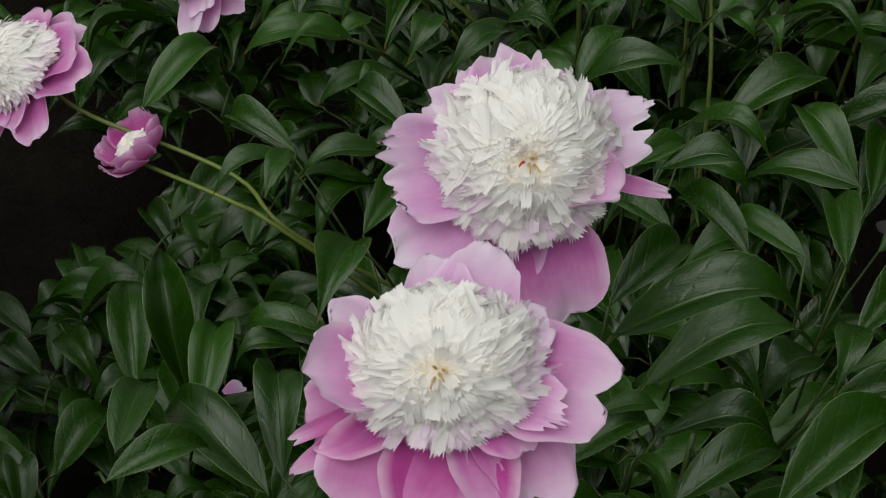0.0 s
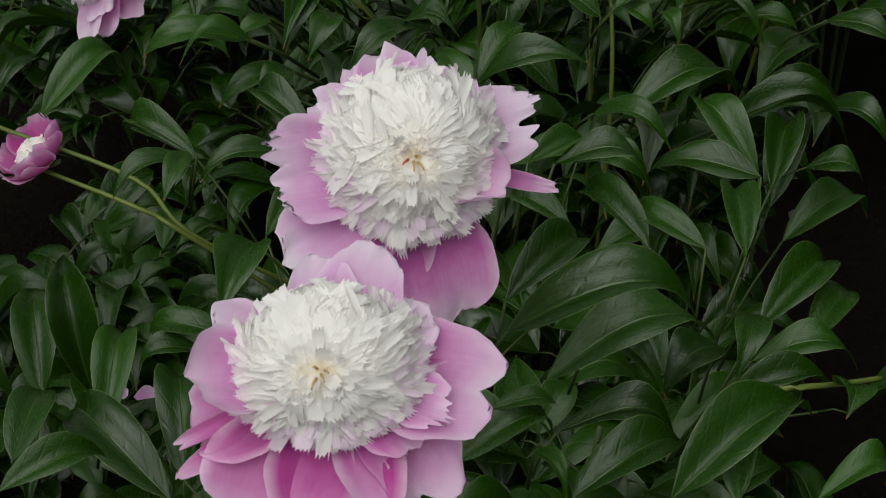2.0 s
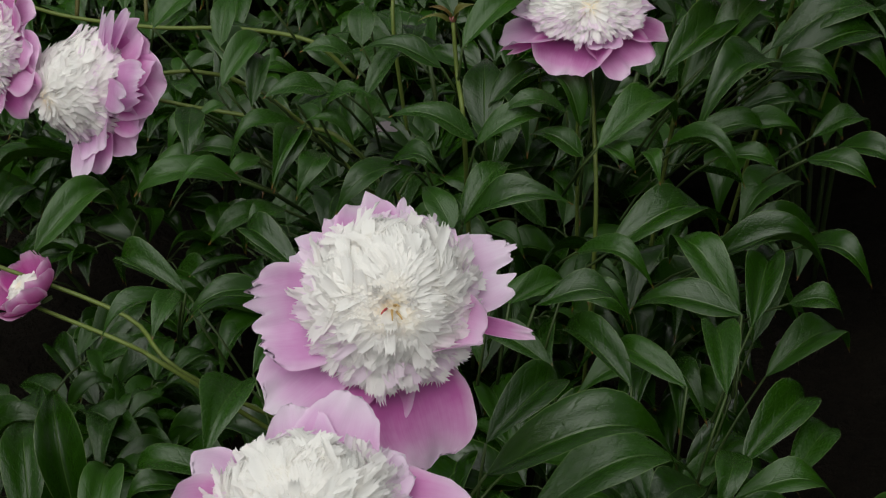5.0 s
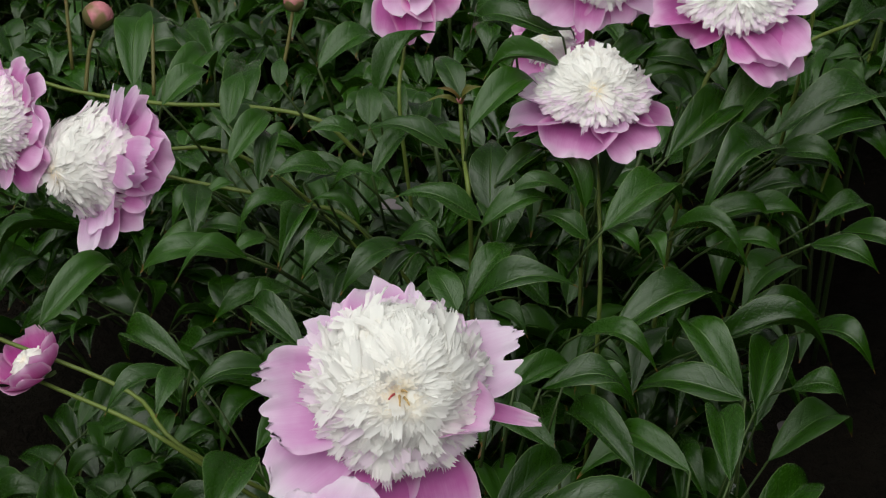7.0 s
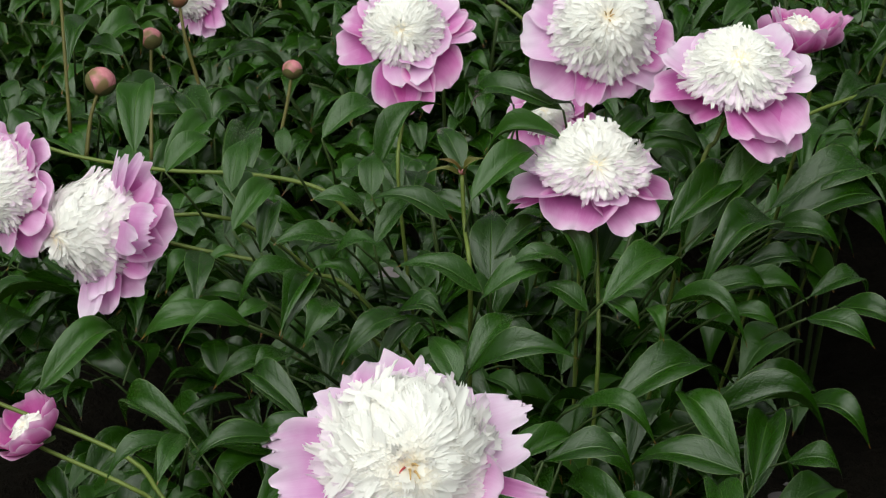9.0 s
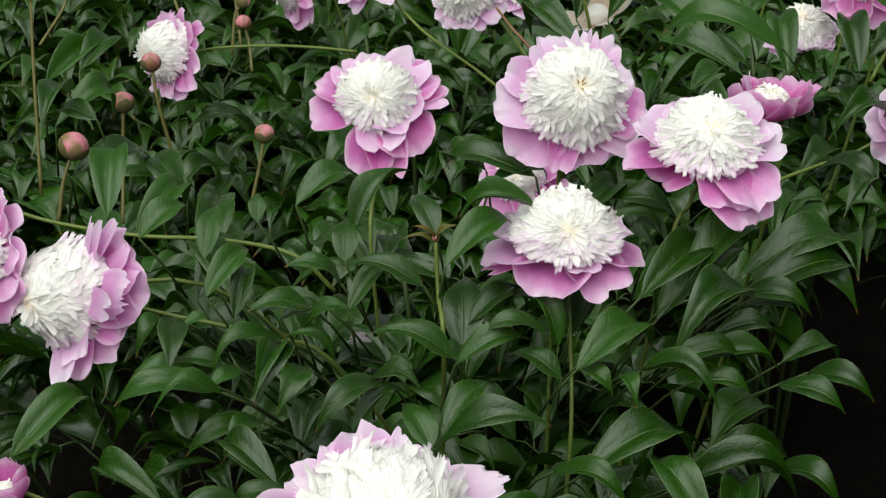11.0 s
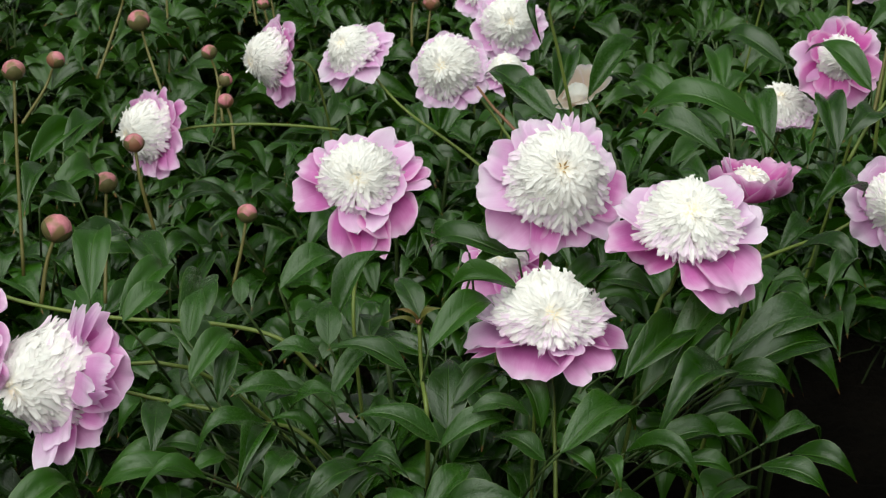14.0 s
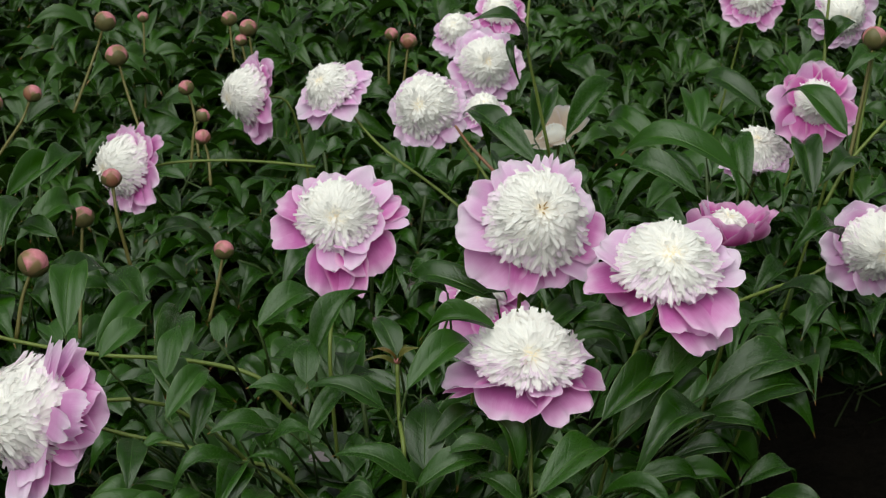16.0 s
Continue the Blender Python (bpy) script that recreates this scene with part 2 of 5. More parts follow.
# ---- leaves ----
def leaf_shape(seed, arch, fold, twist, full=0.42, rows=12):
    """A lance-shaped leaflet from (0, 0, 0) to (0, 1, 0), one unit wide, facing +z: grooved along its midrib, each half rounded."""
    rng = random.Random(seed)
    wave, phase, lean, hook = rng.uniform(0.04, 0.10), rng.uniform(0, 6.3), rng.uniform(-0.12, 0.12), rng.uniform(0.02, 0.08)
    verts, uvs = [], []
    across = (-1.0, -0.72, -0.36, 0.0, 0.36, 0.72, 1.0)
    for r in range(rows):
        v = r / (rows - 1)
        half = 0.5 * (math.sin(math.pi * v ** (math.log(0.5) / math.log(full))) ** (0.80 if v < full else 1.22) if 0 < v < 1 else 0.008)
        turn = twist * (v - 0.3)
        for a in across:
            x = a * half * (1 - 0.10 * fold * abs(a))
            b = abs(a)
            dome = 0.10
            z = half * ((1 - dome) * fold * 0.75 * (b - 0.30 * b ** 3) + dome * (1.0 * math.sin(2.0 * b) - 0.75 * b * b)) + wave * half * 2 * math.sin(phase + 7 * v + 1.3 * a) * b * b
            x, z = x * math.cos(turn) - z * math.sin(turn), x * math.sin(turn) + z * math.cos(turn)
            verts.append((x + lean * math.sin(math.pi * v) * 1.2, v, z * 0.52 + (0.07 + 1.35 * arch) * (2.2 * v * (1 - v) + 3.0 * v * v * (1 - v)) - 1.6 * hook * v ** 4))
            uvs.append((0.5 + 0.5 * a, v))
    return verts, grid_faces(rows, len(across)), uvs


LEAF_FORMS = [leaf_shape(k, *q) for k, q in enumerate((
    (0.09, 0.5, 0.3, 0.44), (0.13, 0.8, -0.5, 0.42), (0.18, 0.6, 0.6, 0.46), (0.22, 1.0, 0.2, 0.43), (0.12, 1.5, 0.4, 0.40),
    (0.26, 0.7, -0.7, 0.47), (0.06, 0.4, 0.3, 0.42), (0.16, 1.1, -0.4, 0.45), (-0.04, 0.7, 0.7, 0.43), (0.20, 1.7, 0.1, 0.42)))]
LEAF_MESHES = [mesh_from("leaf", *f, LEAF) for f in LEAF_FORMS]
YOUNG_MESHES = [mesh_from("leaf", *f, LEAF_YOUNG) for f in LEAF_FORMS[:4]]


def leaf_frame(base, tip, width, roll):
    """The pose of a leaflet from base to tip; roll turns it about its length from facing up."""
    b, t = Vector(base), Vector(tip)
    y = t - b
    length = y.length
    y.normalize()
    up = Vector((0, 0, 1)) if abs(y.z) < 0.98 else Vector((0, -1, 0))
    x = y.cross(up).normalized()
    z = x.cross(y)
    c, s = math.cos(radians(roll)), math.sin(radians(roll))
    x, z = c * x + s * z, c * z - s * x
    m = Matrix((x * width, y * length, z * length)).transposed().to_4x4()
    m.translation = b
    return m


def leaf(plant, base, tip, width, roll=0.0, form=0):
    ob = part("leaf", LEAF_MESHES[form % len(LEAF_MESHES)], plant, "", leaf_frame(base, tip, width, roll))
    return ob


SIGHT_LINES = []      # (place, way, reach, radius): lines towards the camera kept free of random leaves


def off_sight_lines(q, margin=0.0):
    for c, way, reach, r in SIGHT_LINES:
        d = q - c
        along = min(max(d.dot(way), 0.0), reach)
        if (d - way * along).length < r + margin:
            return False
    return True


def in_view_gap(q):
    """Open soil and gaps with few leaves, cut to fit the camera's view."""
    # side and fall are slopes of the line from the camera to q
    side, fall = q.x / max(q.y, 0.1), (1.40 - q.z) / max(q.y, 0.1)
    chance = 0.5 + 0.5 * math.sin(83 * q.x + 61 * q.y + 47 * q.z)
    if q.y < 0.5 or q.y > 3.2:
        return False
    if 0.265 < side < 0.40 and fall > 0.435:
        return chance < 0.97
    if -0.45 < side < -0.27 and fall > 0.60:
        return chance < 0.45
    if -0.25 < side < -0.11 and 0.52 < fall < 0.63:
        return chance < 0.5
    if -0.30 < side < -0.13 and 0.29 < fall < 0.38:
        return chance < 0.7
    if 0.12 < side < 0.225 and 0.52 < fall < 0.585:
        return chance < 0.45
    return 0.03 < side <= 0.12 and 0.55 < fall < 0.60 and chance < 0.3


def keep_sight_line(place, radius, reach=0.30):
    """Random leaves stay off the line from a place towards the camera."""
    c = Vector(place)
    SIGHT_LINES.append((c, (Vector((0, 0, 1.40)) - c).normalized(), reach, radius))


def spray(rng, out, node, way, size, drop, limit):
    """The leaflets of one compound leaf: a petiole and three groups of leaflets."""
    side = way.cross(Vector((0, 0, 1))).normalized()
    reach = size * rng.uniform(0.45, 0.85)
    heart = node + way * reach
    stems = [(node, heart, 0.0016)]
    groups = ((0.0, 1.0), (0.95, 0.82), (-0.95, 0.82)) if rng.random() < 0.75 else ((0.5, 1.0), (-0.5, 1.0))
    for turn, scale in groups:
        w = (way * math.cos(turn) + side * math.sin(turn)).normalized()
        w.z = w.z * 0.4 - drop * rng.uniform(0.1, 0.6)
        w.normalize()
        fork = heart + w * size * 0.26 * scale
        before = len(out)
        lean = w.cross(Vector((0, 0, 1))).normalized()
        for a, s in ((0.0, 1.12), (0.75, 0.9), (-0.75, 0.9)):
            if a and rng.random() < 0.22:
                continue
            d = (w * math.cos(a) + lean * math.sin(a)).normalized()
            d.z += rng.uniform(-0.24, 0.20) - drop * 0.25
            d.normalize()
            length = size * scale * s * rng.uniform(0.85, 1.25)
            tip = fork + d * length
            if tip.z > limit or fork.z > limit:
                continue
            mid = (fork + tip) / 2
            if limit < 5 and (in_view_gap(mid) or in_view_gap(tip)):
                continue
            if off_sight_lines(mid, 0.012) and off_sight_lines(tip, 0.0) and off_sight_lines(fork, 0.0):
                out.append((fork, tip, length * rng.uniform(0.40, 0.56), rng.uniform(-30, 30), rng.randrange(len(LEAF_FORMS))))
        if len(out) > before:
            stems.append((heart, fork, 0.0011))
    return stems if len(stems) > 1 else []


def foliage_data(leaves, origin):
    """Many leaflets and thin stalks as one mesh."""
    verts, faces, uvs = [], [], []
    for base, tip, width, roll, form in leaves:
        fv, ff, fu = LEAF_FORMS[form]
        m = np.array(leaf_frame(base - origin, tip - origin, width, roll))
        start = len(verts)
        verts += (np.c_[np.array(fv), np.ones(len(fv))] @ m.T)[:, :3].tolist()
        faces += [tuple(start + i for i in f) for f in ff]
        uvs += fu
    return verts, faces, uvs


def twig_data(twigs, origin):
    verts, faces = [], []
    for a, b, r in twigs:
        a, b = a - origin, b - origin
        v, f = tube_data((a, (a + b) / 2 + Vector((0, 0, 0.004)), b), r, r * 0.8, 1, 5)
        start = len(verts)
        verts += v
        faces += [tuple(start + i for i in q) for q in f]
    return verts, faces


def grow(seed, centre, radius, height, stems, per_stem, size, limit):
    """Stems fan out from the crown of the plant and carry leaves in their upper part."""
    rng = random.Random(seed)
    leaves, twigs, canes = [], [], []
    for k in range(stems):
        az = 2.399963 * k + rng.uniform(-0.35, 0.35)
        out = radius * math.sqrt((k + 0.5) / stems) * rng.uniform(0.85, 1.1)
        foot = Vector((centre[0] + 0.18 * out * math.cos(az), centre[1] + 0.18 * out * math.sin(az), -0.01))
        top = Vector((centre[0] + out * math.cos(az), centre[1] + out * math.sin(az), height * rng.uniform(0.80, 1.0) - 0.12 * out / radius))
        mid = foot.lerp(top, 0.55) + Vector((0, 0, 0.06))
        canes.append((foot, mid, top))
        line = spline((foot, mid, top), 10)
        for j in range(per_stem):
            f = 0.38 + 0.62 * (j + rng.uniform(0.1, 0.9)) / per_stem
            node = line[min(int(f * (len(line) - 1)), len(line) - 1)]
            a = az + 2.4 * j + rng.uniform(-0.5, 0.5)
            way = Vector((math.cos(a), math.sin(a), rng.uniform(0.05, 0.75))).normalized()
            twigs += spray(rng, leaves, node, way, size * rng.uniform(0.75, 1.1) * (1.1 - 0.25 * f), rng.uniform(0.0, 0.42), limit)
    return leaves, twigs, canes


UPPER = {}      # the uppermost leaves of a bush, by its number


def upper_leaf(bush, x, y, z, x2, y2, z2, width, roll, form):
    """A leaf at the top of a bush, from its base to its tip."""
    length = (Vector((x2, y2, z2)) - Vector((x, y, z))).length
    UPPER.setdefault(bush, []).append((Vector((x, y, z)), Vector((x2, y2, z2)), max(width, 0.36 * length), 0.5 * roll, form))


def peony_plant(seed, x, y, radius, height, stems=12, per_stem=5, size=0.085, limit=9.0, label="", singles=300):
    """A peony bush: canes, thin stalks, and leaflets, the upper ones as single leaves."""
    plant = tagged(new("peony_plant"), label or "leafy dark green peony bush rooted in bare soil", "plant", "peony bushes")
    plant.location = (x, y, 0)
    at = Vector((x, y, 0))
    shown = UPPER.get(seed, [])
    for base, tip, width, roll, form in shown:
        keep_sight_line((base + tip) / 2, (tip - base).length * 0.40, 0.14)
    leaves, twigs, canes = grow(seed, (x, y), radius, height, stems, per_stem, size, limit)
    for base, tip, width, roll, form in shown:
        foot = base - (tip - base) * 0.25
        foot = foot.lerp(Vector((x, y, foot.z)), 0.14) - Vector((0, 0, 0.07))
        twigs.append((foot, base, 0.0014))
        leaf(plant, base - at, tip - at, width, roll, form)
    for points in canes:
        if any(in_view_gap(q) for q in spline(points, 4)[2:]):
            continue
        tube("stem", [p - at for p in points], 0.0042, 0.0026, CANE, plant, 4, 6)
    v, f = twig_data(twigs, at)
    tagged(part("leaf_stalk_mass", mesh_from("leaf_stalk_mass", v, f, None, CANE), plant), kind="stuff")
    leaves.sort(key=lambda q: -(q[0].z + q[1].z) + 0.25 * (q[0].y + q[1].y))
    singles -= len(shown)
    for base, tip, width, roll, form in leaves[:singles]:
        leaf(plant, base - at, tip - at, width, roll, form)
    if leaves[singles:]:
        v, f, u = foliage_data(leaves[singles:], at)
        tagged(part("lower_foliage", mesh_from("lower_foliage", v, f, u, LEAF), plant), kind="stuff")
    return plant


# ---- blooms ----
def petal_mesh(rng, az, e0, e1, length, width, cup=0.4, ruffle=0.03, teeth=0.0, material=None, root=0.010, rows=16, cols=17):
    """A petal in the bloom's frame (axis +z): it leaves the heart at azimuth az with elevation e0 and bends to e1. It is cupped
    across, its rim rolls back a little and waves softly."""
    ca, sa = math.cos(radians(az)), math.sin(radians(az))
    verts, uvs = [], []
    r, z, last = root, 0.0, 0.0
    p1, p2, p3 = rng.uniform(0, 6.3), rng.uniform(0, 6.3), rng.uniform(0, 6.3)
    notch, lean, skew = rng.uniform(0.0, 0.13), rng.uniform(-0.18, 0.18), rng.uniform(-0.05, 0.05)
    roll_back = rng.uniform(0.05, 0.45)
    e1 += rng.uniform(-4, 4)
    for i in range(rows):
        v = 1 - (1 - i / (rows - 1)) ** 1.6
        e = radians(e0 + (e1 - e0) * v ** 1.2)
        r, z, last = r + (v - last) * length * math.cos(e), z + (v - last) * length * math.sin(e), v
        nx, nz = -math.sin(e), math.cos(e)          # the inner side
        w = max(0.0, (v - 0.46) / 0.5405)
        full = 0.30 + 0.70 * math.sin(min(v / 0.64, 1.0) * math.pi / 2)
        half = 0.5 * width * full * (max(0.0, 1 - w ** 4.2) ** 0.5 if not teeth else (1 - 0.75 * w ** 4) ** 0.5)
        for c in range(cols):
            a = 2 * c / (cols - 1) - 1
            bend = max(cup, 0.05) * 1.25
            s = half * math.sin(bend * a) / bend * (1 + a ** 4 * (0.050 * math.sin(p1 + 8 * v) + 0.026 * math.sin(p2 + 17 * v)))
            x = 2 * s / width
            rim = max(x * x, v ** 4)
            lift = half * (1 - math.cos(bend * a)) / bend - roll_back * half * 0.35 * a ** 6 * v + lean * s * v - 0.012 * width * v * math.exp(-(a / 0.16) ** 2)
            lift += ruffle * width * v * rim * (math.sin(p1 + 3.4 * x + 2 * v) + 0.55 * math.sin(p2 + 7.3 * x + 4 * v) + 0.22 * math.sin(p3 + 15 * x + 7 * v))
            end = 0.0
            if v > 0.5:
                w2 = ((v - 0.5) / 0.5) ** 2
                end = length * w2 * (-notch * math.exp(-((x - lean) * 5.5) ** 2) + 0.034 * math.sin(p3 + 4.5 * x) + 0.020 * math.sin(p1 + 9 * x) + 0.011 * math.sin(p2 + 21 * x) + 0.006 * math.sin(p3 + 37 * x))
                if teeth:
                    x = p2 + 10.5 * x + 1.3 * math.sin(p1 + 4 * x)
                    end += length * w2 * (teeth * (abs(math.sin(x)) ** 0.45 * (0.75 + 0.25 * math.sin(2.3 * x)) - 0.6) - 0.10 * a * a)
            s += skew * length * v * v * 0.5
            rr, zz = r + nx * lift + math.cos(e) * end, z + nz * lift + math.sin(e) * end
            verts.append((ca * rr - sa * s, sa * rr + ca * s, zz))
            uvs.append((0.5 + 0.5 * a, v))
    return mesh_from("petal", verts, grid_faces(rows, cols), uvs, material)


def tuft_mesh(rng, radius, count, flat=0.95, hollow=0.0, spread=125.0, eye=0.0, squash=1.0):
    """The heart of a bomb-shaped bloom: narrow fringed petaloids that fan away from its eye and overlap, over a dense core."""
    verts, faces, uvs = [], [], []
    base = Vector((0, 0, 0.42 * radius))
    radius *= 0.87
    pit = Vector((0, -math.sin(radians(eye)), math.cos(radians(eye))))
    shift = Vector((rng.uniform(0, 9), rng.uniform(0, 9), rng.uniform(0, 9)))

    def lump(d):
        return (1.0 + 0.10 * noise.noise(d * 2.4 + shift)) * (1.0 - 0.55 * hollow * math.exp(-(pit.angle(d) / 0.30) ** 2))

    def put(p, u, v):
        verts.append(Vector((p.x, p.y * squash, base.z + (p.z - base.z) * flat)))
        uvs.append((u, v))

    # the core: a dome that draws in below the skirt
    rings, sides, low = 15, 30, radians(128)
    for i in range(rings):
        th = 0.05 + (low - 0.05) * i / (rings - 1)
        for k in range(sides):
            ph = 2 * math.pi * k / sides
            d = Vector((math.sin(th) * math.cos(ph), math.sin(th) * math.sin(ph), math.cos(th)))
            put(base + d * radius * (rng.uniform(0.84, 0.86) - 0.10 * max(0.0, th - 1.1)) * lump(d), 0.5, 0.80 - 0.30 * math.exp(-(pit.angle(d) / 0.28) ** 2))
    faces += [(i * sides + k, (i + 1) * sides + k, (i + 1) * sides + (k + 1) % sides, i * sides + (k + 1) % sides) for i in range(rings - 1) for k in range(sides)]
    solid = len(faces)
    count = int(count * (1.3 if radius > 0.045 else 1.9))
    wide = radians(min(spread, 100.0))
    for k in range(count):
        f = (k + 0.5) / count
        th = wide * f ** 0.58 + rng.uniform(-0.09, 0.09)
        ph = 2.399963 * k + rng.uniform(-0.3, 0.3)
        d = Vector((math.sin(th) * math.cos(ph), math.sin(th) * math.sin(ph), math.cos(th)))
        # each petaloid lies along the dome, away from the eye, over the foot of the next; those of the skirt stand out over the guard petals
        away = d * d.dot(pit) - pit
        away = away.normalized() if away.length > 0.05 else Vector((math.cos(ph), math.sin(ph), 0.0))
        skirt = min(max((th - 1.0) / 0.6, 0.0), 1.0)
        away = away.lerp(Vector((math.cos(ph), math.sin(ph), -0.05)), 0.50 * skirt).normalized()
        side = d.cross(away).normalized()
        tw = rng.uniform(-0.85, 0.85) if radius > 0.045 else rng.uniform(-0.65, 0.65)
        side, away = side * math.cos(tw) + away * math.sin(tw), away * math.cos(tw) - side * math.sin(tw)
        near = math.exp(-(pit.angle(d) / 0.32) ** 2)
        glow = math.exp(-(pit.angle(d) / 0.30) ** 2)
        reach = (rng.uniform(0.34, 0.66) if radius > 0.045 else rng.uniform(0.30, 0.58)) * (1 - 0.40 * near) * (1 - 0.15 * skirt)
        rise = rng.uniform(0.015, 0.075 if radius > 0.045 else 0.060) + 0.06 * skirt + 0.14 * near
        bend = rng.uniform(0.85, 1.05) - 0.25 * skirt
        if rng.random() < 0.06 + 0.14 * skirt:         # a loose one that stands off the rest
            rise, bend = rise + rng.uniform(0.03, 0.10), 0.4
            sway = rng.uniform(-0.5, 0.5)
            side, away = side * math.cos(sway) + away * math.sin(sway), away * math.cos(sway) - side * math.sin(sway)
        w = radius * (rng.uniform(0.034, 0.086) if radius > 0.045 else rng.uniform(0.024, 0.054))
        hollow_at = lump(d)
        shade = 2.0 if rng.random() < 0.55 * skirt else 0.0       # the lowest ones are tinged with pink
        start, cols = len(verts), 7
        deep = rng.uniform(0.5, 1.2)
        teeth = [deep * (rng.uniform(-0.14, -0.06) if c % 2 else rng.uniform(-0.03, 0.06)) - 0.05 * abs(c / 3 - 1) for c in range(cols)]
        for i, g in enumerate((0.0, 0.28, 0.52, 0.70, 1.0)):
            ww = w * (0.55, 0.82, 1.02, 1.08, 0.95)[i]
            a_ = reach * g
            q = base + radius * hollow_at * (d * (0.86 + rise * g * g - 0.5 * bend * a_ * a_) + away * (a_ - 0.10 * reach))
            for c in range(cols):
                a = c / 3 - 1
                p = q + side * a * ww + d * (0.30 * ww * a * a)
                if i == 4:
                    p += away * radius * reach * 1.4 * teeth[c]
                put(p, 0.5 + 0.5 * a + shade, 0.50 + 0.50 * g ** 0.7 - 0.30 * glow)
        faces += grid_faces(5, cols, start)
    me = mesh_from("tuft", verts, faces, uvs, TUFT)
    me.materials.append(CORE)
    me.polygons.foreach_set("material_index", [1] * solid + [0] * (len(faces) - solid))
    return me


def ball_mesh(name, radius, stretch, material, furrows, seed, rings=9, sides=18):
    """A rounded bud body with overlapping folds."""
    verts, faces, uvs = [], [], []
    for i in range(rings):
        th = math.pi * (0.04 + 0.92 * i / (rings - 1))
        for k in range(sides):
            ph = 2 * math.pi * k / sides
            fold = 1 + 0.07 * ((ph * furrows / (2 * math.pi) + 0.35 * th + seed * 0.37) % 1.0 - 0.5)
            verts.append((radius * fold * math.sin(th) * math.cos(ph), radius * fold * math.sin(th) * math.sin(ph), radius * stretch * math.cos(th)))
            uvs.append((k / sides, 0.25 + 0.7 * i / rings))
    for i in range(rings - 1):
        faces += [(i * sides + k, (i + 1) * sides + k, (i + 1) * sides + (k + 1) % sides, i * sides + (k + 1) % sides) for k in range(sides)]
    faces += [tuple(range(sides)), tuple(range(len(verts) - sides, len(verts)))[::-1]]
    return mesh_from(name, verts, faces, uvs, material)


def sepal_mesh(rng, radius, az, high, half, material):
    """A sepal that clasps a bud from its foot up; high: how far round, 0 to 1."""
    verts, uvs = [], []
    for i in range(7):
        v = i / 6
        th = math.pi * (0.97 - high * v)
        w = half * math.sin(math.pi * min(0.25 + 0.75 * v, 0.985)) ** 0.6
        for c in range(5):
            a = c / 2 - 1
            ph = radians(az) + a * w
            r = radius * (1 + 0.05 * v * v - 0.02 * abs(a))
            verts.append((r * math.sin(th) * math.cos(ph), r * math.sin(th) * math.sin(ph), r * 0.94 * math.cos(th)))
            uvs.append((0.5 + 0.5 * a, v))
    return mesh_from("sepal", verts, grid_faces(7, 5), uvs, material)


def stem_points(m, points, drop):
    """Way of a stalk from under the bloom to the given places, in the bloom's frame."""
    inv = m.inverted()
    return [Vector((0, 0, -drop))] + [Vector((0, 0, -drop * 3.2))] + [inv @ Vector(p) for p in points]


def bloom(x, y, z, rx, ry, rz, radius, petals, stalk, label, seed=1, skin=PINK, flat=0.95, count=760, hollow=0.10, teeth=(), heart=False, thick=0.0018, spread=125.0, eye=22.0, fill=1.0, pale=(), rosy=(), squash=1.0):
    """A peony bloom on its stalk. petals: rows of azimuth, first and last elevation, length and width (in heart radii)."""
    m = pose(x, y, z, rx, ry, rz)
    b = tagged(new("peony_bloom"), label, "flower", "open peony blooms")
    b.matrix_basis = m
    rng = random.Random(seed)
    for k, (az, e0, e1, length, width, *cup) in enumerate(petals):
        fringe = 0.16 if k in teeth else 0.0
        part("petal", petal_mesh(rng, az, e0, e1, length * radius, (width * 1.06 if width > 0.5 else width) * radius, cup[0] if cup else rng.uniform(0.15, 0.6), rng.uniform(0.040, 0.085), fringe,
                                 BLUSH if k in pale else ROSE if k in rosy else skin, 0.16 * radius, *((18, 41) if fringe else (18, 27) if radius > 0.04 else (14, 17))), b)
    tuft = part("tuft", tuft_mesh(rng, radius * fill, count, flat, hollow, spread, eye, squash), b, "creamy white fringed tuft")
    if heart:
        for k in range(4):
            a, r = 2.4 * k + seed, radius * 0.035 * math.sqrt(k + 0.5)
            tilt = Matrix.Translation((0, 0, 0.42 * radius)) @ pose(0, 0, 0, eye)
            foot = tilt @ Vector((r * math.cos(a), r * math.sin(a), 0.62 * radius))
            tip = tilt @ Vector((r * math.cos(a) + 0.06 * radius * math.cos(a), r * math.sin(a) + 0.06 * radius * math.sin(a), rng.uniform(0.76, 0.85) * radius))
            v, f = tube_data((foot, (foot + tip) / 2 + Vector((0, 0, 0.03 * radius)), tip), 0.017 * radius, 0.008 * radius, 2, 5)
            part("stamen", mesh_from("stamen", v, f, None, RED if k == 2 and seed % 3 == 2 else YELLOW), tuft)
    for k in range(4):
        part("sepal", petal_mesh(rng, 90 * k + rng.uniform(-15, 15), -12, rng.uniform(-5, 40), 0.75 * radius, 0.42 * radius, 0.3, 0.03, 0.0, SEPAL, 0.05 * radius, 5, 5), b,
             "", Matrix.Translation((0, 0, -0.10 * radius)))
    if stalk:
        tube("stem", stem_points(m, stalk, 0.10 * radius), thick, thick * 1.25, STEM, b)
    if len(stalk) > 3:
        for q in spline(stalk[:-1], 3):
            keep_sight_line(q, 0.010, 0.10)
    keep_sight_line(m @ Vector((0, 0, 0.35 * radius)), radius * 1.25)
    return b


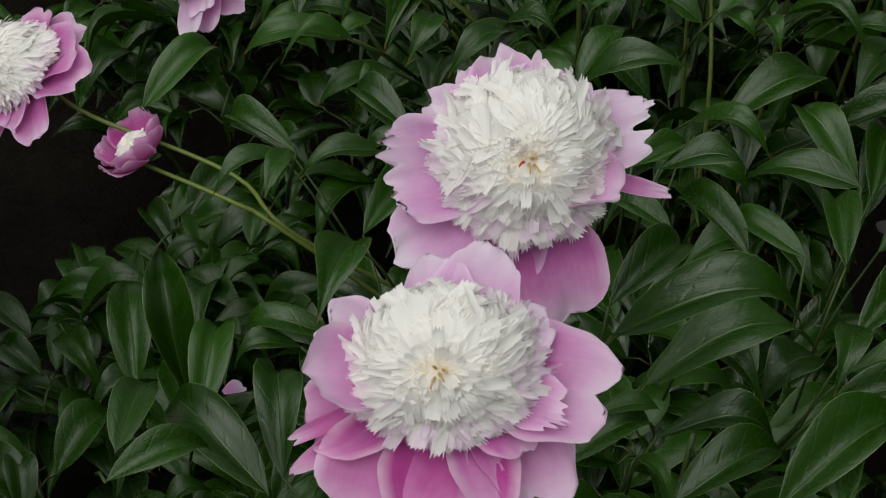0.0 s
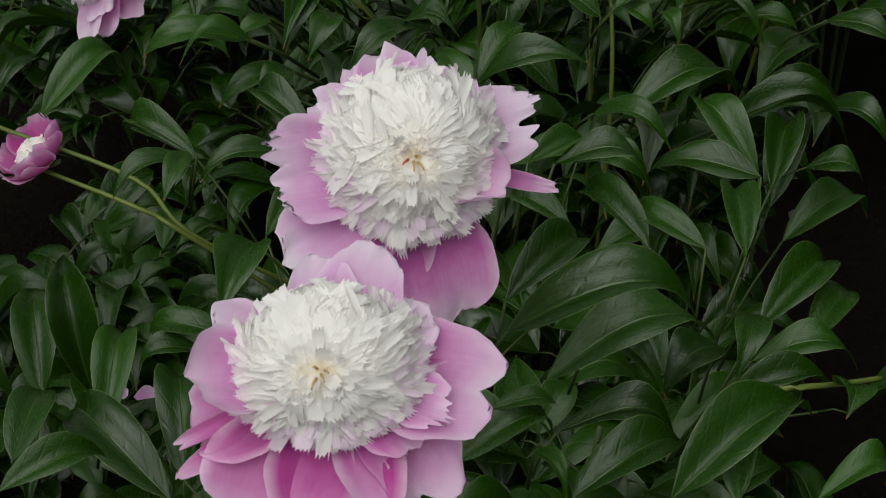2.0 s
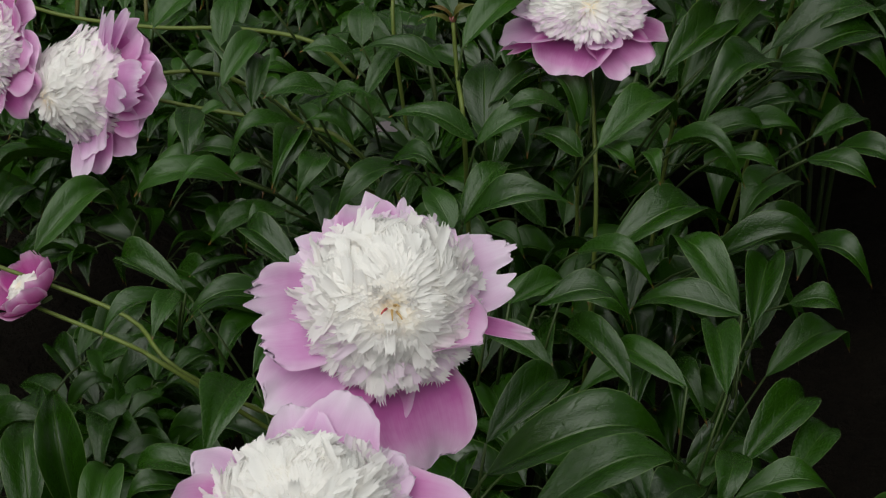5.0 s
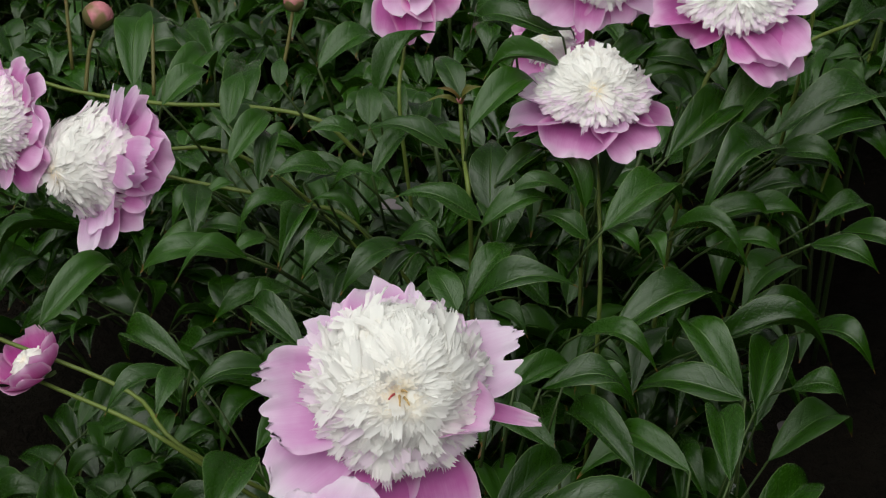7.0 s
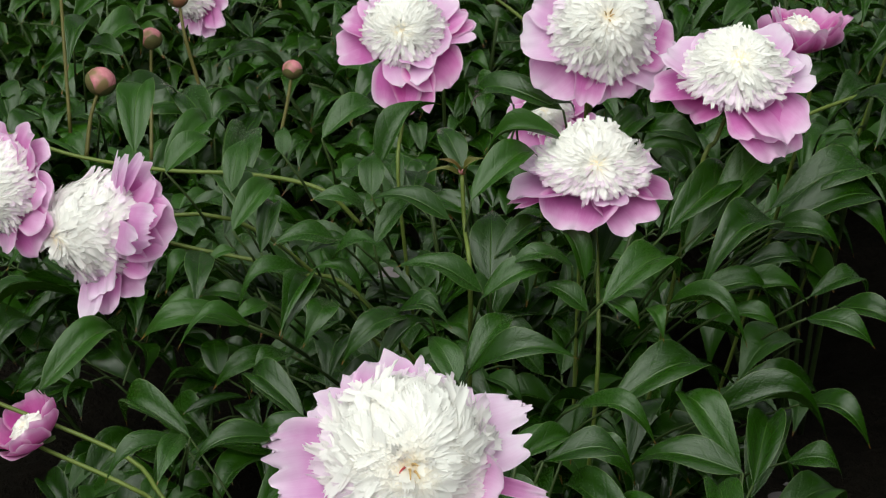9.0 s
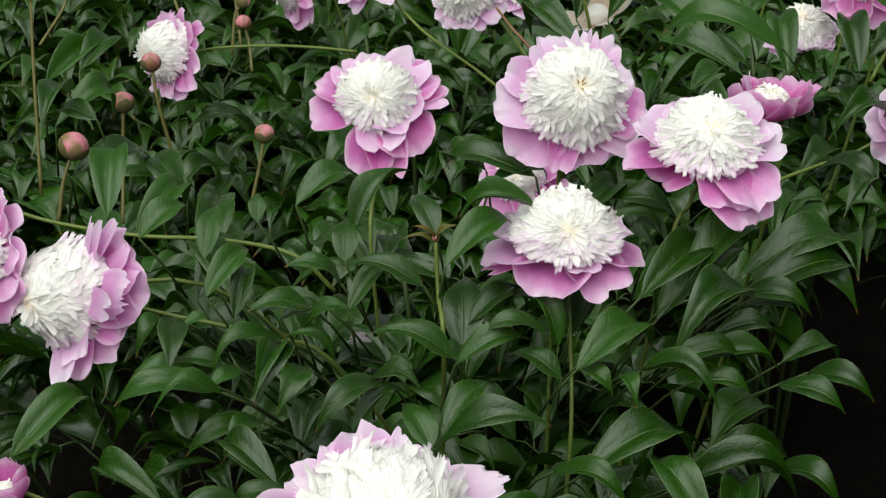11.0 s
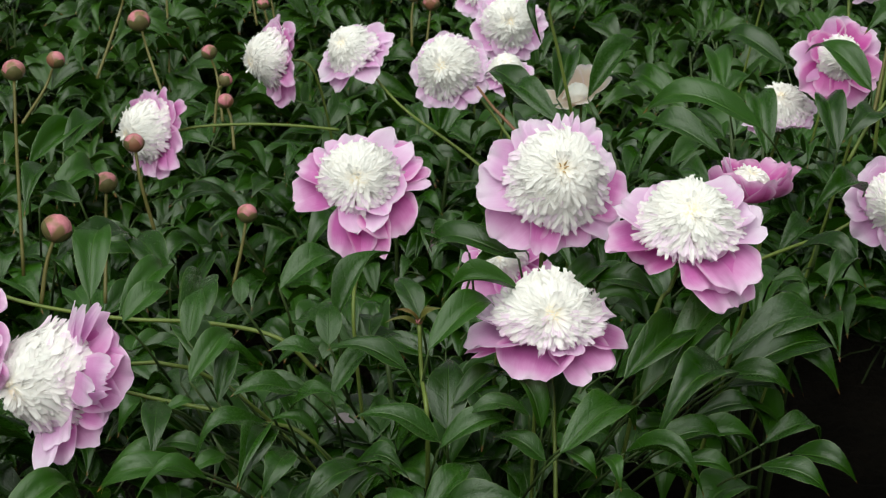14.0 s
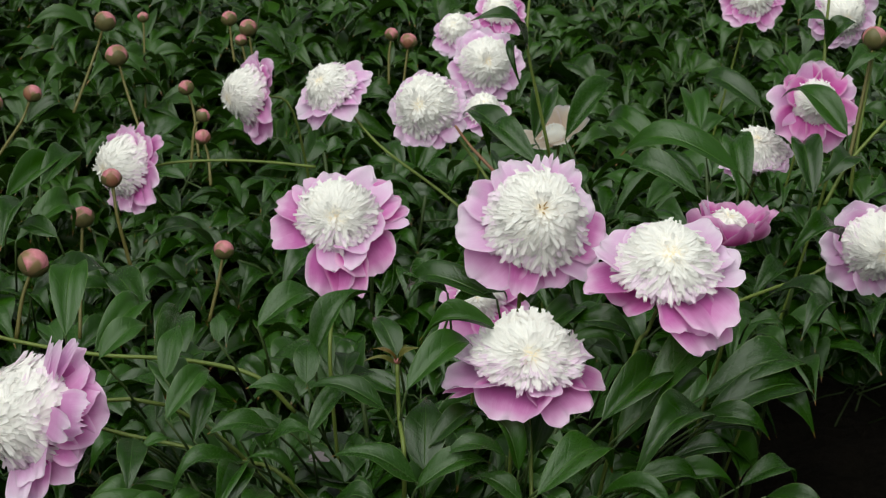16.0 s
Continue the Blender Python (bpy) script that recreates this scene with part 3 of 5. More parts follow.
def bud(x, y, z, radius, lean, turn, stalk, label, seed=1, green=0.4, sheath=SEPAL_BUD, stalk_skin=STALK):
    """A closed peony bud, its sepals, and its stalk."""
    way = Vector((x, y, z)) - Vector(stalk[0])
    m = Matrix.Translation((x, y, z)) @ way.to_track_quat("Z", "Y").to_matrix().to_4x4() @ pose(0, 0, 0, lean, 0, turn)
    b = tagged(new("peony_bud"), label, "flower bud", "closed peony buds")
    b.matrix_basis = m
    rng = random.Random(seed)
    part("bud_body", ball_mesh("bud_body", radius, 0.94, BUD, 3 + seed % 3, seed), b)
    for k in range(4):
        high = rng.uniform(0.34, 0.50) + 0.30 * green
        part("sepal", sepal_mesh(rng, radius * rng.uniform(1.03, 1.07), 90 * k + rng.uniform(-25, 25), high, rng.uniform(0.75, 1.05), sheath if k % 2 else SEPAL_BUD), b)
    inv = m.inverted()
    tube("stem", [Vector((0, 0, -0.9 * radius))] + [inv @ Vector(q) for q in stalk], 0.0019, 0.0024, stalk_skin, b)
    keep_sight_line((x, y, z), radius * 1.3, 0.2)
    return b


def shoot(points, tips, label, thick=0.0019, skin=STEM):
    """A bare stalk that carries a few leaves towards its top. tips: where they end."""
    at = Vector(points[-1])
    b = tagged(new("peony_shoot"), label, "plant shoot", "bare peony shoots")
    b.location = at
    stem = tube("stem", [Vector(p) - at for p in points], thick, thick * 1.3, skin, b)
    for k, (where, tip, width) in enumerate(tips):
        leaf(stem, Vector(where) - at, Vector(tip) - at, width, 20 * (-1) ** k, 2 + 3 * k)
    return b


def fallen_petal(x, y, z, turn, size, seed):
    """A shed petal lying among the leaves or on the soil."""
    # from seed 42 on, the colour with the shade in it
    me = petal_mesh(random.Random(seed), 0, 12, -14, size, size * 0.8, 0.3, 0.07, 0.0, BLUSH if seed < 42 else PETAL_SHADED, 0.0, 7, 7)
    ob = tagged(new("fallen_petal", me), "pale pink petal shed onto the soil", "petal", "fallen petals")
    ob.matrix_basis = pose(x, y, z, 6, 4, turn)
    return ob


def petal_ring(seed, n=10, e=(15, -5), length=1.4, width=1.15, low=1.0):
    """Broad petals all round, in two loose whorls: the outer spread flat or hang, the inner stand up shorter; those on the lower side hang longer."""
    rng = random.Random(seed)
    rows = []
    for k in range(n):
        az = 360.0 * k / n + rng.uniform(-14, 14)
        down = -math.sin(radians(az))
        inner = k % 3 == 2
        up = e[0] + (12 if inner else 0) - 6 * down + rng.uniform(-6, 6)
        rows.append((az, up, e[1] + (12 if inner else 0) - 10 * down + rng.uniform(-9, 9), length * (1 + 0.09 * low * down) * rng.uniform(0.88, 1.06) * (0.86 if inner else 1.0),
                     width * rng.uniform(0.8, 1.25), rng.uniform(0.2, 0.6)))
    return rows


# ---- ground ----
def soil_height(x, y):
    q = Vector((x, y, 0.0))
    return 0.030 * noise.noise(q * 2.3) + 0.022 * noise.noise(q * 9.0) + 0.018 * abs(noise.noise(q * 24.0)) + 0.010 * noise.noise(q * 55.0)


def ground():
    """One sheet of bare soil, finely modelled near the path and flat towards the horizon."""
    xs = [-400, -60, -15, -5] + [-1.6 + 0.02 * k for k in range(171)] + [5, 15, 60, 400]
    ys = [-400, -60, -15, -3] + [-0.4 + 0.02 * k for k in range(180)] + [3.2 + 0.1 * k for k in range(25)] + [9, 15, 60, 400]
    verts = [(x, y, soil_height(x, y) if abs(x) < 3 and -1 < y < 6 else 0.0) for y in ys for x in xs]
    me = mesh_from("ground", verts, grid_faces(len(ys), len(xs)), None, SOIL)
    tagged(new("ground", me), "dark bare crumbly soil between the peony rows", "soil", kind="structure")


ground()

# ---- blooms near the path ----
bloom(-0.026, 0.864, 0.846, 38.9, 2.5, 3.4, 0.0555, (
      (106, 26, 14, 1.1, 0.73, 0.18), (126, 24, 14, 1.05, 0.42, 0.18), (80, 24, 16, 1.05, 0.3, 0.18), (148, 22, 8, 1.1, 0.57, 0.18), (56, 24, 12, 0.95, 0.61, 0.18), (18, 20, 6, 1.35, 0.97, 0.25),
      (192, 18, 4, 1.45, 1.13, 0.25), (220, 4, -10, 1.55, 0.9, 0.4), (230, 0, -14, 1.4, 1.08, 0.3), (284, -4, -30, 1.65, 1.15, 0.35), (264, 0, -24, 1.2, 0.72, 0.3), (328, 20, 52, 1.2, 0.87, 0.9),
      (346, 6, 2, 1.5, 0.25, 0.8)),
      ((-0.025, 0.849, 0.781), (-0.034, 0.863, 0.696), (0.020, 1.000, 0.250),), "open bloom with white tuft and mauve pink guard petals", seed=11, teeth=(5, 6), count=1300, hollow=0.42, eye=34, heart=True, pale=(0, 1, 2, 3, 4, 5, 6, 7))
# its lower petals take ROSE, a deeper pink that also holds their shade
bloom(-0.066, 0.699, 0.814, 30.1, -2.7, -0.1, 0.0531, (
      (66, 26, 16, 1.2, 0.85, 0.18), (92, 26, 16, 1.05, 0.68, 0.18), (24, 22, 8, 1.05, 0.72, 0.18), (12, 10, -4, 1.15, 0.5, 0.3), (160, 22, 8, 1.2, 0.84, 0.18), (350, 8, -6, 1.55, 1.27, 0.35),
      (336, 16, 8, 1.25, 0.6, 0.5), (316, 8, -8, 1.05, 0.71, 0.5), (190, 22, 40, 1.35, 1.02, 0.8), (204, 2, -10, 1.35, 0.95, 0.3), (244, -6, -26, 1.5, 1.49, 0.35), (272, -8, -30, 1.4, 1.32, 0.3),
      (308, -4, -24, 1.55, 1.21, 0.35), (204, 0, -6, 1.55, 0.25, 0.9), (212, -4, -10, 1.65, 0.31, 0.6), (298, 4, -20, 1.2, 0.41, 0.8)),
      ((-0.064, 0.697, 0.737), (-0.060, 0.731, 0.644), (0.000, 0.950, 0.250),), "open bloom with white tuft above broad mauve petals", seed=12, flat=0.88, squash=0.86, count=1300, hollow=0.26, eye=36, heart=True, pale=(0, 1, 2, 4), rosy=(3, 9, 10, 11, 13, 14), teeth=(6, 15))
# ---- blooms of the bushes ahead ----
bloom(0.133, 1.385, 0.811, 2.6, 0.6, 0.4, 0.0478, (
      (174, 16, 10, 1.25, 1.29, 0.5), (202, 4, -2, 1.5, 1.22, 0.3), (202, -6, -8, 1.55, 0.64, 0.5), (250, -2, -32, 1.25, 1.41, 0.4), (306, -4, -30, 1.35, 1.31, 0.4), (344, 2, -10, 1.4, 0.96, 0.5),
      (350, 18, 30, 1.15, 1.18, 0.8), (286, 14, -12, 1.1, 0.73, 0.6), (32, 30, 30, 0.9, 0.87, 0.4), (132, 30, 30, 0.85, 0.87, 0.4)),
      ((0.141, 1.369, 0.730), (0.141, 1.333, 0.583), (0.140, 1.550, 0.100),), "upright bloom with a domed white tuft over flat pink petals", seed=13, flat=0.84, fill=1.08, eye=66, hollow=0.04, count=1050, pale=(0, 1, 6, 7, 8, 9), rosy=(2,))
bloom(-0.313, 1.401, 0.754, 66.1, -20.3, -38.9, 0.0524, (
      (50, 24, 18, 1.5, 0.23, 0.18), (42, 22, 14, 1.65, 0.29, 0.18), (40, 16, 8, 1.75, 0.35, 0.6), (32, 8, 0, 1.55, 0.77, 0.3), (18, 6, -10, 1.5, 1.06, 0.4), (0, 0, -16, 1.5, 1.25, 0.4),
      (356, 20, 4, 1.85, 0.85, 0.18), (338, 2, -14, 1.4, 0.96, 0.4), (314, 4, -12, 1.35, 1.07, 0.3), (282, 10, -2, 1.4, 0.93, 0.4), (274, 18, 8, 1.55, 0.68, 0.4), (294, 20, 12, 1.2, 1.06, 0.4),
      (248, 30, 30, 0.8, 0.89, 0.3), (348, 30, 20, 2.15, 0.55, 0.18)),
      ((-0.236, 1.406, 0.733), (-0.139, 1.387, 0.719), (-0.060, 1.369, 0.682), (0.120, 1.620, 0.250),), "sideways bloom with white tuft on an arching green stalk", seed=14, teeth=(6,), pale=(0, 1, 2, 6, 10, 11, 13))
bloom(-0.396, 1.406, 0.793, 68.1, -19.4, -39.8, 0.0453, petal_ring(15, 11, (12, -8), 1.37, 1.16),
      ((-0.339, 1.451, 0.734), (-0.168, 1.464, 0.717), (0.050, 1.700, 0.300),), "sideways bloom with white tuft and pink petals", seed=15)
bloom(-0.348, 1.220, 0.636, 3.7, -26.3, -12.4, 0.0228, (
      (5, 16, 88, 2.0, 1.3), (45, 24, 92, 2.0, 1.2), (85, 26, 90, 1.95, 1.2), (130, 24, 86, 1.9, 1.3), (175, 14, 78, 1.85, 1.4), (215, 8, 78, 1.8, 1.5), (255, 4, 80, 1.75, 1.6),
      (295, 4, 82, 1.8, 1.6), (335, 10, 84, 1.9, 1.5), (25, 30, 80, 1.7, 1.2), (235, -6, 62, 1.7, 1.5), (275, -6, 62, 1.7, 1.5)),
      ((-0.264, 1.182, 0.615), (-0.211, 1.151, 0.600), (0.000, 1.300, 0.300),), "half-open rose pink bloom on a leaning stalk", seed=16, count=330, skin=ROSE, fill=0.98, spread=76, hollow=0.2)
bloom(-0.447, 1.263, 0.695, 29.4, -31.7, -20.9, 0.0443, petal_ring(17, 11, (5, -15), 1.40, 1.16),
      ((-0.395, 1.244, 0.665), (-0.270, 1.212, 0.625), (-0.197, 1.164, 0.583), (0.050, 1.350, 0.300),), "bloom with white tuft over mauve petals", seed=17)
bloom(-0.043, 1.700, 0.842, 30.8, -2.5, -2.4, 0.0459, (
      (100, 24, 18, 1.2, 0.94, 0.18), (132, 24, 14, 1.25, 0.94, 0.18), (46, 24, 18, 1.45, 1.2, 0.4), (12, 12, 4, 1.5, 0.8, 0.3), (166, 16, 4, 1.4, 0.93, 0.5), (196, 6, -10, 1.5, 1.19, 0.35),
      (264, -4, -28, 1.8, 1.11, 0.3), (280, -6, -30, 1.8, 0.98, 0.35), (308, 0, -18, 1.5, 1.44, 0.3), (278, 16, -14, 1.35, 1.23, 0.5), (314, 20, 2, 1.1, 1.43, 0.5), (24, 20, 10, 1.45, 1.2, 0.4), (0, 12, 0, 1.55, 0.93, 0.4)),
      ((-0.044, 1.691, 0.755), (-0.046, 1.635, 0.672), (0.000, 1.750, 0.200),), "open bloom with white tuft ringed by bright pink petals", seed=18, eye=48, hollow=0.24, flat=0.9, rosy=(3, 7, 8), pale=(0, 2, 9, 10))
bloom(0.144, 1.483, 0.922, 51.2, 1.0, 1.3, 0.0510, (
      (128, 26, 18, 1.15, 0.62, 0.18), (112, 26, 18, 1.1, 0.63, 0.18), (86, 26, 18, 1.15, 0.38, 0.18), (72, 24, 16, 1.2, 0.31, 0.18), (54, 22, 12, 1.2, 0.63, 0.18), (26, 22, 12, 1.0, 0.94, 0.18),
      (162, 20, 8, 1.25, 0.73, 0.18), (188, 14, 0, 1.35, 1.04, 0.35), (226, 0, -18, 1.4, 1.14, 0.35), (258, 8, -10, 1.3, 0.62, 0.6), (276, 0, -20, 1.15, 1.14, 0.35), (304, -4, -20, 1.15, 1.15, 0.3),
      (330, 4, -8, 1.35, 1.15, 0.35), (344, 10, 0, 1.2, 1.04, 0.4)),
      ((0.138, 1.484, 0.844), (0.135, 1.492, 0.811), (0.150, 1.600, 0.200),), "open bloom with a full white tuft facing the path", seed=19, count=900, pale=(0, 1, 2, 3, 4, 5, 6, 7, 12), eye=10, hollow=0.2, heart=True)
bloom(0.255, 1.388, 0.905, 14.6, -3.2, -2.5, 0.0482, (
      (156, 20, 16, 1.3, 1.38, 0.5), (190, 2, -4, 1.4, 1.15, 0.5), (210, -4, -22, 1.0, 1.15, 0.3), (276, 12, -20, 0.7, 1.24, 0.5), (290, -2, -32, 1.3, 1.23, 0.4), (296, -10, -44, 1.6, 1.23, 0.35),
      (308, -2, -24, 1.5, 1.23, 0.4), (354, 14, 8, 1.3, 1.25, 0.4), (8, 22, 16, 1.15, 1.05, 0.4), (42, 30, 30, 1.3, 0.96, 0.3), (112, 30, 30, 1.1, 0.96, 0.3)),
      ((0.247, 1.406, 0.848), (0.227, 1.408, 0.772), (0.200, 1.600, 0.200),), "open bloom with white tuft over layered drooping pink petals", seed=20, eye=40, hollow=0.16, flat=0.85, rosy=(2,), pale=(0, 3, 7, 8, 9, 10))
bloom(0.336, 1.523, 0.891, -4.2, 5.0, 1.4, 0.0319, (
      (0, 30, 66, 1.8, 1.3), (40, 24, 70, 1.7, 1.3), (90, 50, 70, 1.3, 1.2), (140, 50, 70, 1.4, 1.0), (168, 56, 80, 1.55, 0.5), (185, 50, 72, 1.5, 0.6), (215, 8, 84, 1.7, 1.5), (255, 4, 84, 1.65, 1.6),
      (295, 4, 80, 1.7, 1.6), (335, 20, 76, 1.75, 1.5)),
      ((0.352, 1.528, 0.811), (0.300, 1.680, 0.300),), "half-open bloom with cupped rose pink petals", seed=21, count=300, skin=ROSE, spread=76, fill=0.92, pale=(4, 5))
bloom(-0.332, 2.252, 0.729, 70.8, -22.5, -51.0, 0.0482, petal_ring(22, 11, (14, -5), 1.37, 1.08),
      ((-0.274, 2.251, 0.737), (-0.200, 2.258, 0.739), (-0.137, 2.265, 0.735), (-0.081, 2.271, 0.728),), "sideways bloom with white tuft on a long level stalk", seed=22, spread=98)
bloom(-0.175, 2.494, 0.773, 77.9, -22.1, -62.5, 0.0475, petal_ring(23, 11, (10, -10), 1.37, 1.16),
      ((-0.114, 2.513, 0.713), (-0.050, 2.600, 0.300),), "sideways bloom with white tuft and mauve petals", seed=23, spread=98)
bloom(-0.056, 2.347, 0.817, 35.9, -24.4, -23.1, 0.0407, petal_ring(24, 11, (10, -10), 1.33, 1.08),
      ((0.007, 2.289, 0.759), (0.085, 2.189, 0.729), (0.123, 2.157, 0.707),), "bloom with white tuft on a slanting stalk", seed=24, skin=BLUSH)
bloom(0.074, 2.186, 0.841, 55.6, -11.7, -16.7, 0.0456, petal_ring(25, 11, (16, -5), 1.17, 0.93),
      ((0.122, 2.189, 0.790), (0.151, 2.144, 0.760), (0.178, 2.127, 0.718),), "open bloom with full white tuft and pale pink petals", seed=25, skin=BLUSH)
bloom(0.180, 2.606, 0.802, 54.5, -0.0, 0.5, 0.0449, petal_ring(26, 11, (14, -5), 1.29, 1.08),
      ((0.200, 2.700, 0.300),), "bloom with cream tuft behind its neighbours", seed=26, skin=BLUSH)
bloom(0.163, 2.374, 0.782, 18.0, -1.7, -1.9, 0.0299, petal_ring(27, 10, (10, -10), 1.33, 1.08),
      ((0.150, 2.500, 0.300),), "small pale bloom low among the leaves", seed=27, skin=BLUSH, count=260)
bloom(0.550, 2.014, 0.907, 57.6, 1.4, 3.0, 0.0310, petal_ring(28, 11, (14, -2), 1.75, 1.5),
      ((0.579, 2.008, 0.819), (0.500, 2.100, 0.300),), "rose pink bloom partly covered by a leaf", seed=28, skin=ROSE, pale=(1, 3, 6))
bloom(0.497, 2.054, 0.818, 16.3, -9.8, -6.8, 0.0394, petal_ring(29, 11, (14, 5), 1.13, 0.93),
      ((0.420, 2.200, 0.300),), "mostly white bloom low among broad leaves", seed=29, skin=BLUSH)
bloom(0.531, 1.667, 0.844, 72.8, -0.2, 4.0, 0.0398, petal_ring(30, 11, (16, -5), 1.29, 1.05),
      ((0.478, 1.687, 0.800), (0.423, 1.663, 0.789), (0.375, 1.639, 0.778), (0.331, 1.628, 0.745),), "open bloom with white tuft on a slanting stalk", seed=30, skin=BLUSH)
bloom(0.110, 1.620, 0.784, 38.3, -10.6, -10.0, 0.0283, petal_ring(31, 10, (8, -8), 1.62, 1.2),
      ((0.100, 1.800, 0.300),), "bloom half hidden under the leaves", seed=31, count=260)
# ---- blooms further back ----
bloom(0.154, 2.958, 0.775, 39.1, -11.0, -10.8, 0.0336, petal_ring(32, 10, (12, -8), 1.25, 1.08),
      ((0.150, 3.050, 0.300),), "distant bloom with white tuft", seed=32, count=260, skin=BLUSH)
bloom(0.238, 3.065, 0.789, 38.1, 2.3, 1.5, 0.0347, petal_ring(33, 10, (12, -8), 1.40, 1.16),
      ((0.250, 3.150, 0.300),), "distant bloom with pink petals and white tuft", seed=33, count=260)
bloom(0.686, 2.407, 0.944, 75.7, -1.5, 0.2, 0.0382, petal_ring(34, 11, (16, -5), 1.25, 1.08),
      ((0.600, 2.500, 0.300),), "pale bloom behind tall leafy stalks", seed=34, count=320, skin=BLUSH)
bloom(0.684, 2.959, 0.851, 51.6, -2.2, -2.5, 0.0407, petal_ring(35, 11, (10, -8), 1.33, 1.08),
      ((0.600, 3.000, 0.300),), "distant pink bloom with white tuft", seed=35, count=260)
bloom(-0.503, 1.526, 0.812, 49.7, -25.4, -30.4, 0.0439, petal_ring(36, 10, (12, -8), 1.35, 1.2),
      ((-0.427, 1.508, 0.806), (-0.360, 1.499, 0.787), (-0.269, 1.474, 0.783), (-0.186, 1.454, 0.788), (-0.116, 1.429, 0.784), (-0.078, 1.433, 0.745),), "bloom at the end of a long arching stalk", seed=36)
bloom(0.245, 2.164, 0.807, 21.0, -12.2, -8.8, 0.0221, petal_ring(37, 6, (34, 30), 2.6, 1.5),
      ((0.250, 2.172, 0.761), (0.250, 2.300, 0.300),), "fading cream bloom with a brown heart", seed=37, skin=CREAM, count=24)
# ---- buds ----
bud(-0.473, 2.004, 0.883, 0.0139, 0, 0, ((-0.468, 1.966, 0.783), (-0.459, 1.914, 0.646),), "plump salmon pink bud on a tall ochre stalk", seed=1)
bud(-0.517, 2.487, 0.768, 0.0138, 0, 0, ((-0.534, 2.472, 0.726), (-0.559, 2.416, 0.688),), "closed pink bud on an ochre stalk", seed=2, sheath=SEPAL_RED)
bud(-0.356, 1.631, 0.816, 0.0158, 0, 0, ((-0.367, 1.618, 0.780), (-0.372, 1.604, 0.742),), "fat pink bud with green sepals", seed=3)
bud(-0.355, 1.932, 0.763, 0.0138, 0, 0, ((-0.355, 1.912, 0.709), (-0.350, 1.852, 0.637),), "green and pink bud still closed", seed=4, green=0.7)
bud(-0.314, 1.900, 0.824, 0.0121, 0, 0, ((-0.305, 1.882, 0.778), (-0.290, 1.879, 0.715),), "dark pink bud before a white bloom", seed=5, sheath=SEPAL_RED)
bud(-0.182, 1.903, 0.735, 0.0123, 0, 0, ((-0.188, 1.889, 0.698), (-0.198, 1.873, 0.653),), "closed pink bud on an ochre stalk", seed=6)
bud(-0.397, 2.543, 0.817, 0.0175, 0, 0, ((-0.381, 2.524, 0.768), (-0.352, 2.469, 0.712),), "closed pink bud on an ochre stalk", seed=7)
bud(-0.247, 2.339, 0.749, 0.0115, 0, 0, ((-0.238, 2.328, 0.721), (-0.232, 2.295, 0.689),), "closed pink bud on an ochre stalk", seed=8, sheath=SEPAL_RED)
bud(-0.255, 2.428, 0.756, 0.0110, 0, 0, ((-0.267, 2.421, 0.736), (-0.271, 2.400, 0.681),), "small green bud bent over", seed=9, green=0.8)
bud(-0.316, 2.786, 0.705, 0.0135, 0, 0, ((-0.302, 2.771, 0.666), (-0.287, 2.695, 0.609),), "closed pink bud on an ochre stalk", seed=10)
bud(-0.206, 2.720, 0.827, 0.0149, 0, 0, ((-0.196, 2.697, 0.766), (-0.191, 2.622, 0.709),), "closed pink bud on an ochre stalk", seed=11)
bud(-0.217, 2.713, 0.807, 0.0103, 0, 0, ((-0.205, 2.694, 0.757), (-0.196, 2.622, 0.709),), "closed pink bud on an ochre stalk", seed=12)
bud(0.036, 2.955, 0.770, 0.0122, 0, 0, ((0.032, 2.941, 0.732), (0.033, 2.923, 0.684),), "closed pink bud on an ochre stalk", seed=13)
bud(0.067, 2.950, 0.759, 0.0153, 0, 0, ((0.063, 2.936, 0.723), (0.058, 2.919, 0.675),), "closed pink bud on an ochre stalk", seed=14, sheath=SEPAL_RED)
bud(-0.427, 2.634, 0.850, 0.0171, 0, 0, ((-0.440, 2.618, 0.805), (-0.465, 2.537, 0.725),), "closed pink bud on an ochre stalk", seed=15)
bud(-0.437, 3.180, 0.739, 0.0108, 0, 0, ((-0.434, 3.165, 0.699), (-0.426, 3.095, 0.506),), "closed pink bud on an ochre stalk", seed=16)
bud(-0.249, 2.874, 0.808, 0.0138, 0, 0, ((-0.244, 2.860, 0.769), (-0.238, 2.848, 0.737),), "closed pink bud on an ochre stalk", seed=17)
bud(0.578, 1.891, 1.020, 0.0145, 0, 0, ((0.567, 1.871, 0.962), (0.549, 1.840, 0.874),), "green and pink bud among upper leaves", seed=18, green=0.8)
young = bud(0.015, 1.372, 0.827, 0.0035, 0, 0, ((0.018, 1.360, 0.779), (0.024, 1.329, 0.715), (0.030, 1.550, 0.300),), "tiny red bud on a straight green stalk", seed=21, sheath=SEPAL_RED, stalk_skin=STEM)
for tip, width, roll, form in (((-0.0155, 1.366, 0.829), 0.006, 20, 0), ((0.036, 1.366, 0.843), 0.007, -25, 1), ((-0.006, 1.372, 0.839), 0.005, 30, 2), ((0.026, 1.390, 0.834), 0.005, -15, 3)):
    back = young.matrix_basis.inverted()
    part("leaf", YOUNG_MESHES[form], young, "young red and yellow-green leaf", back @ leaf_frame((0.016, 1.371, 0.823), tip, width, roll))
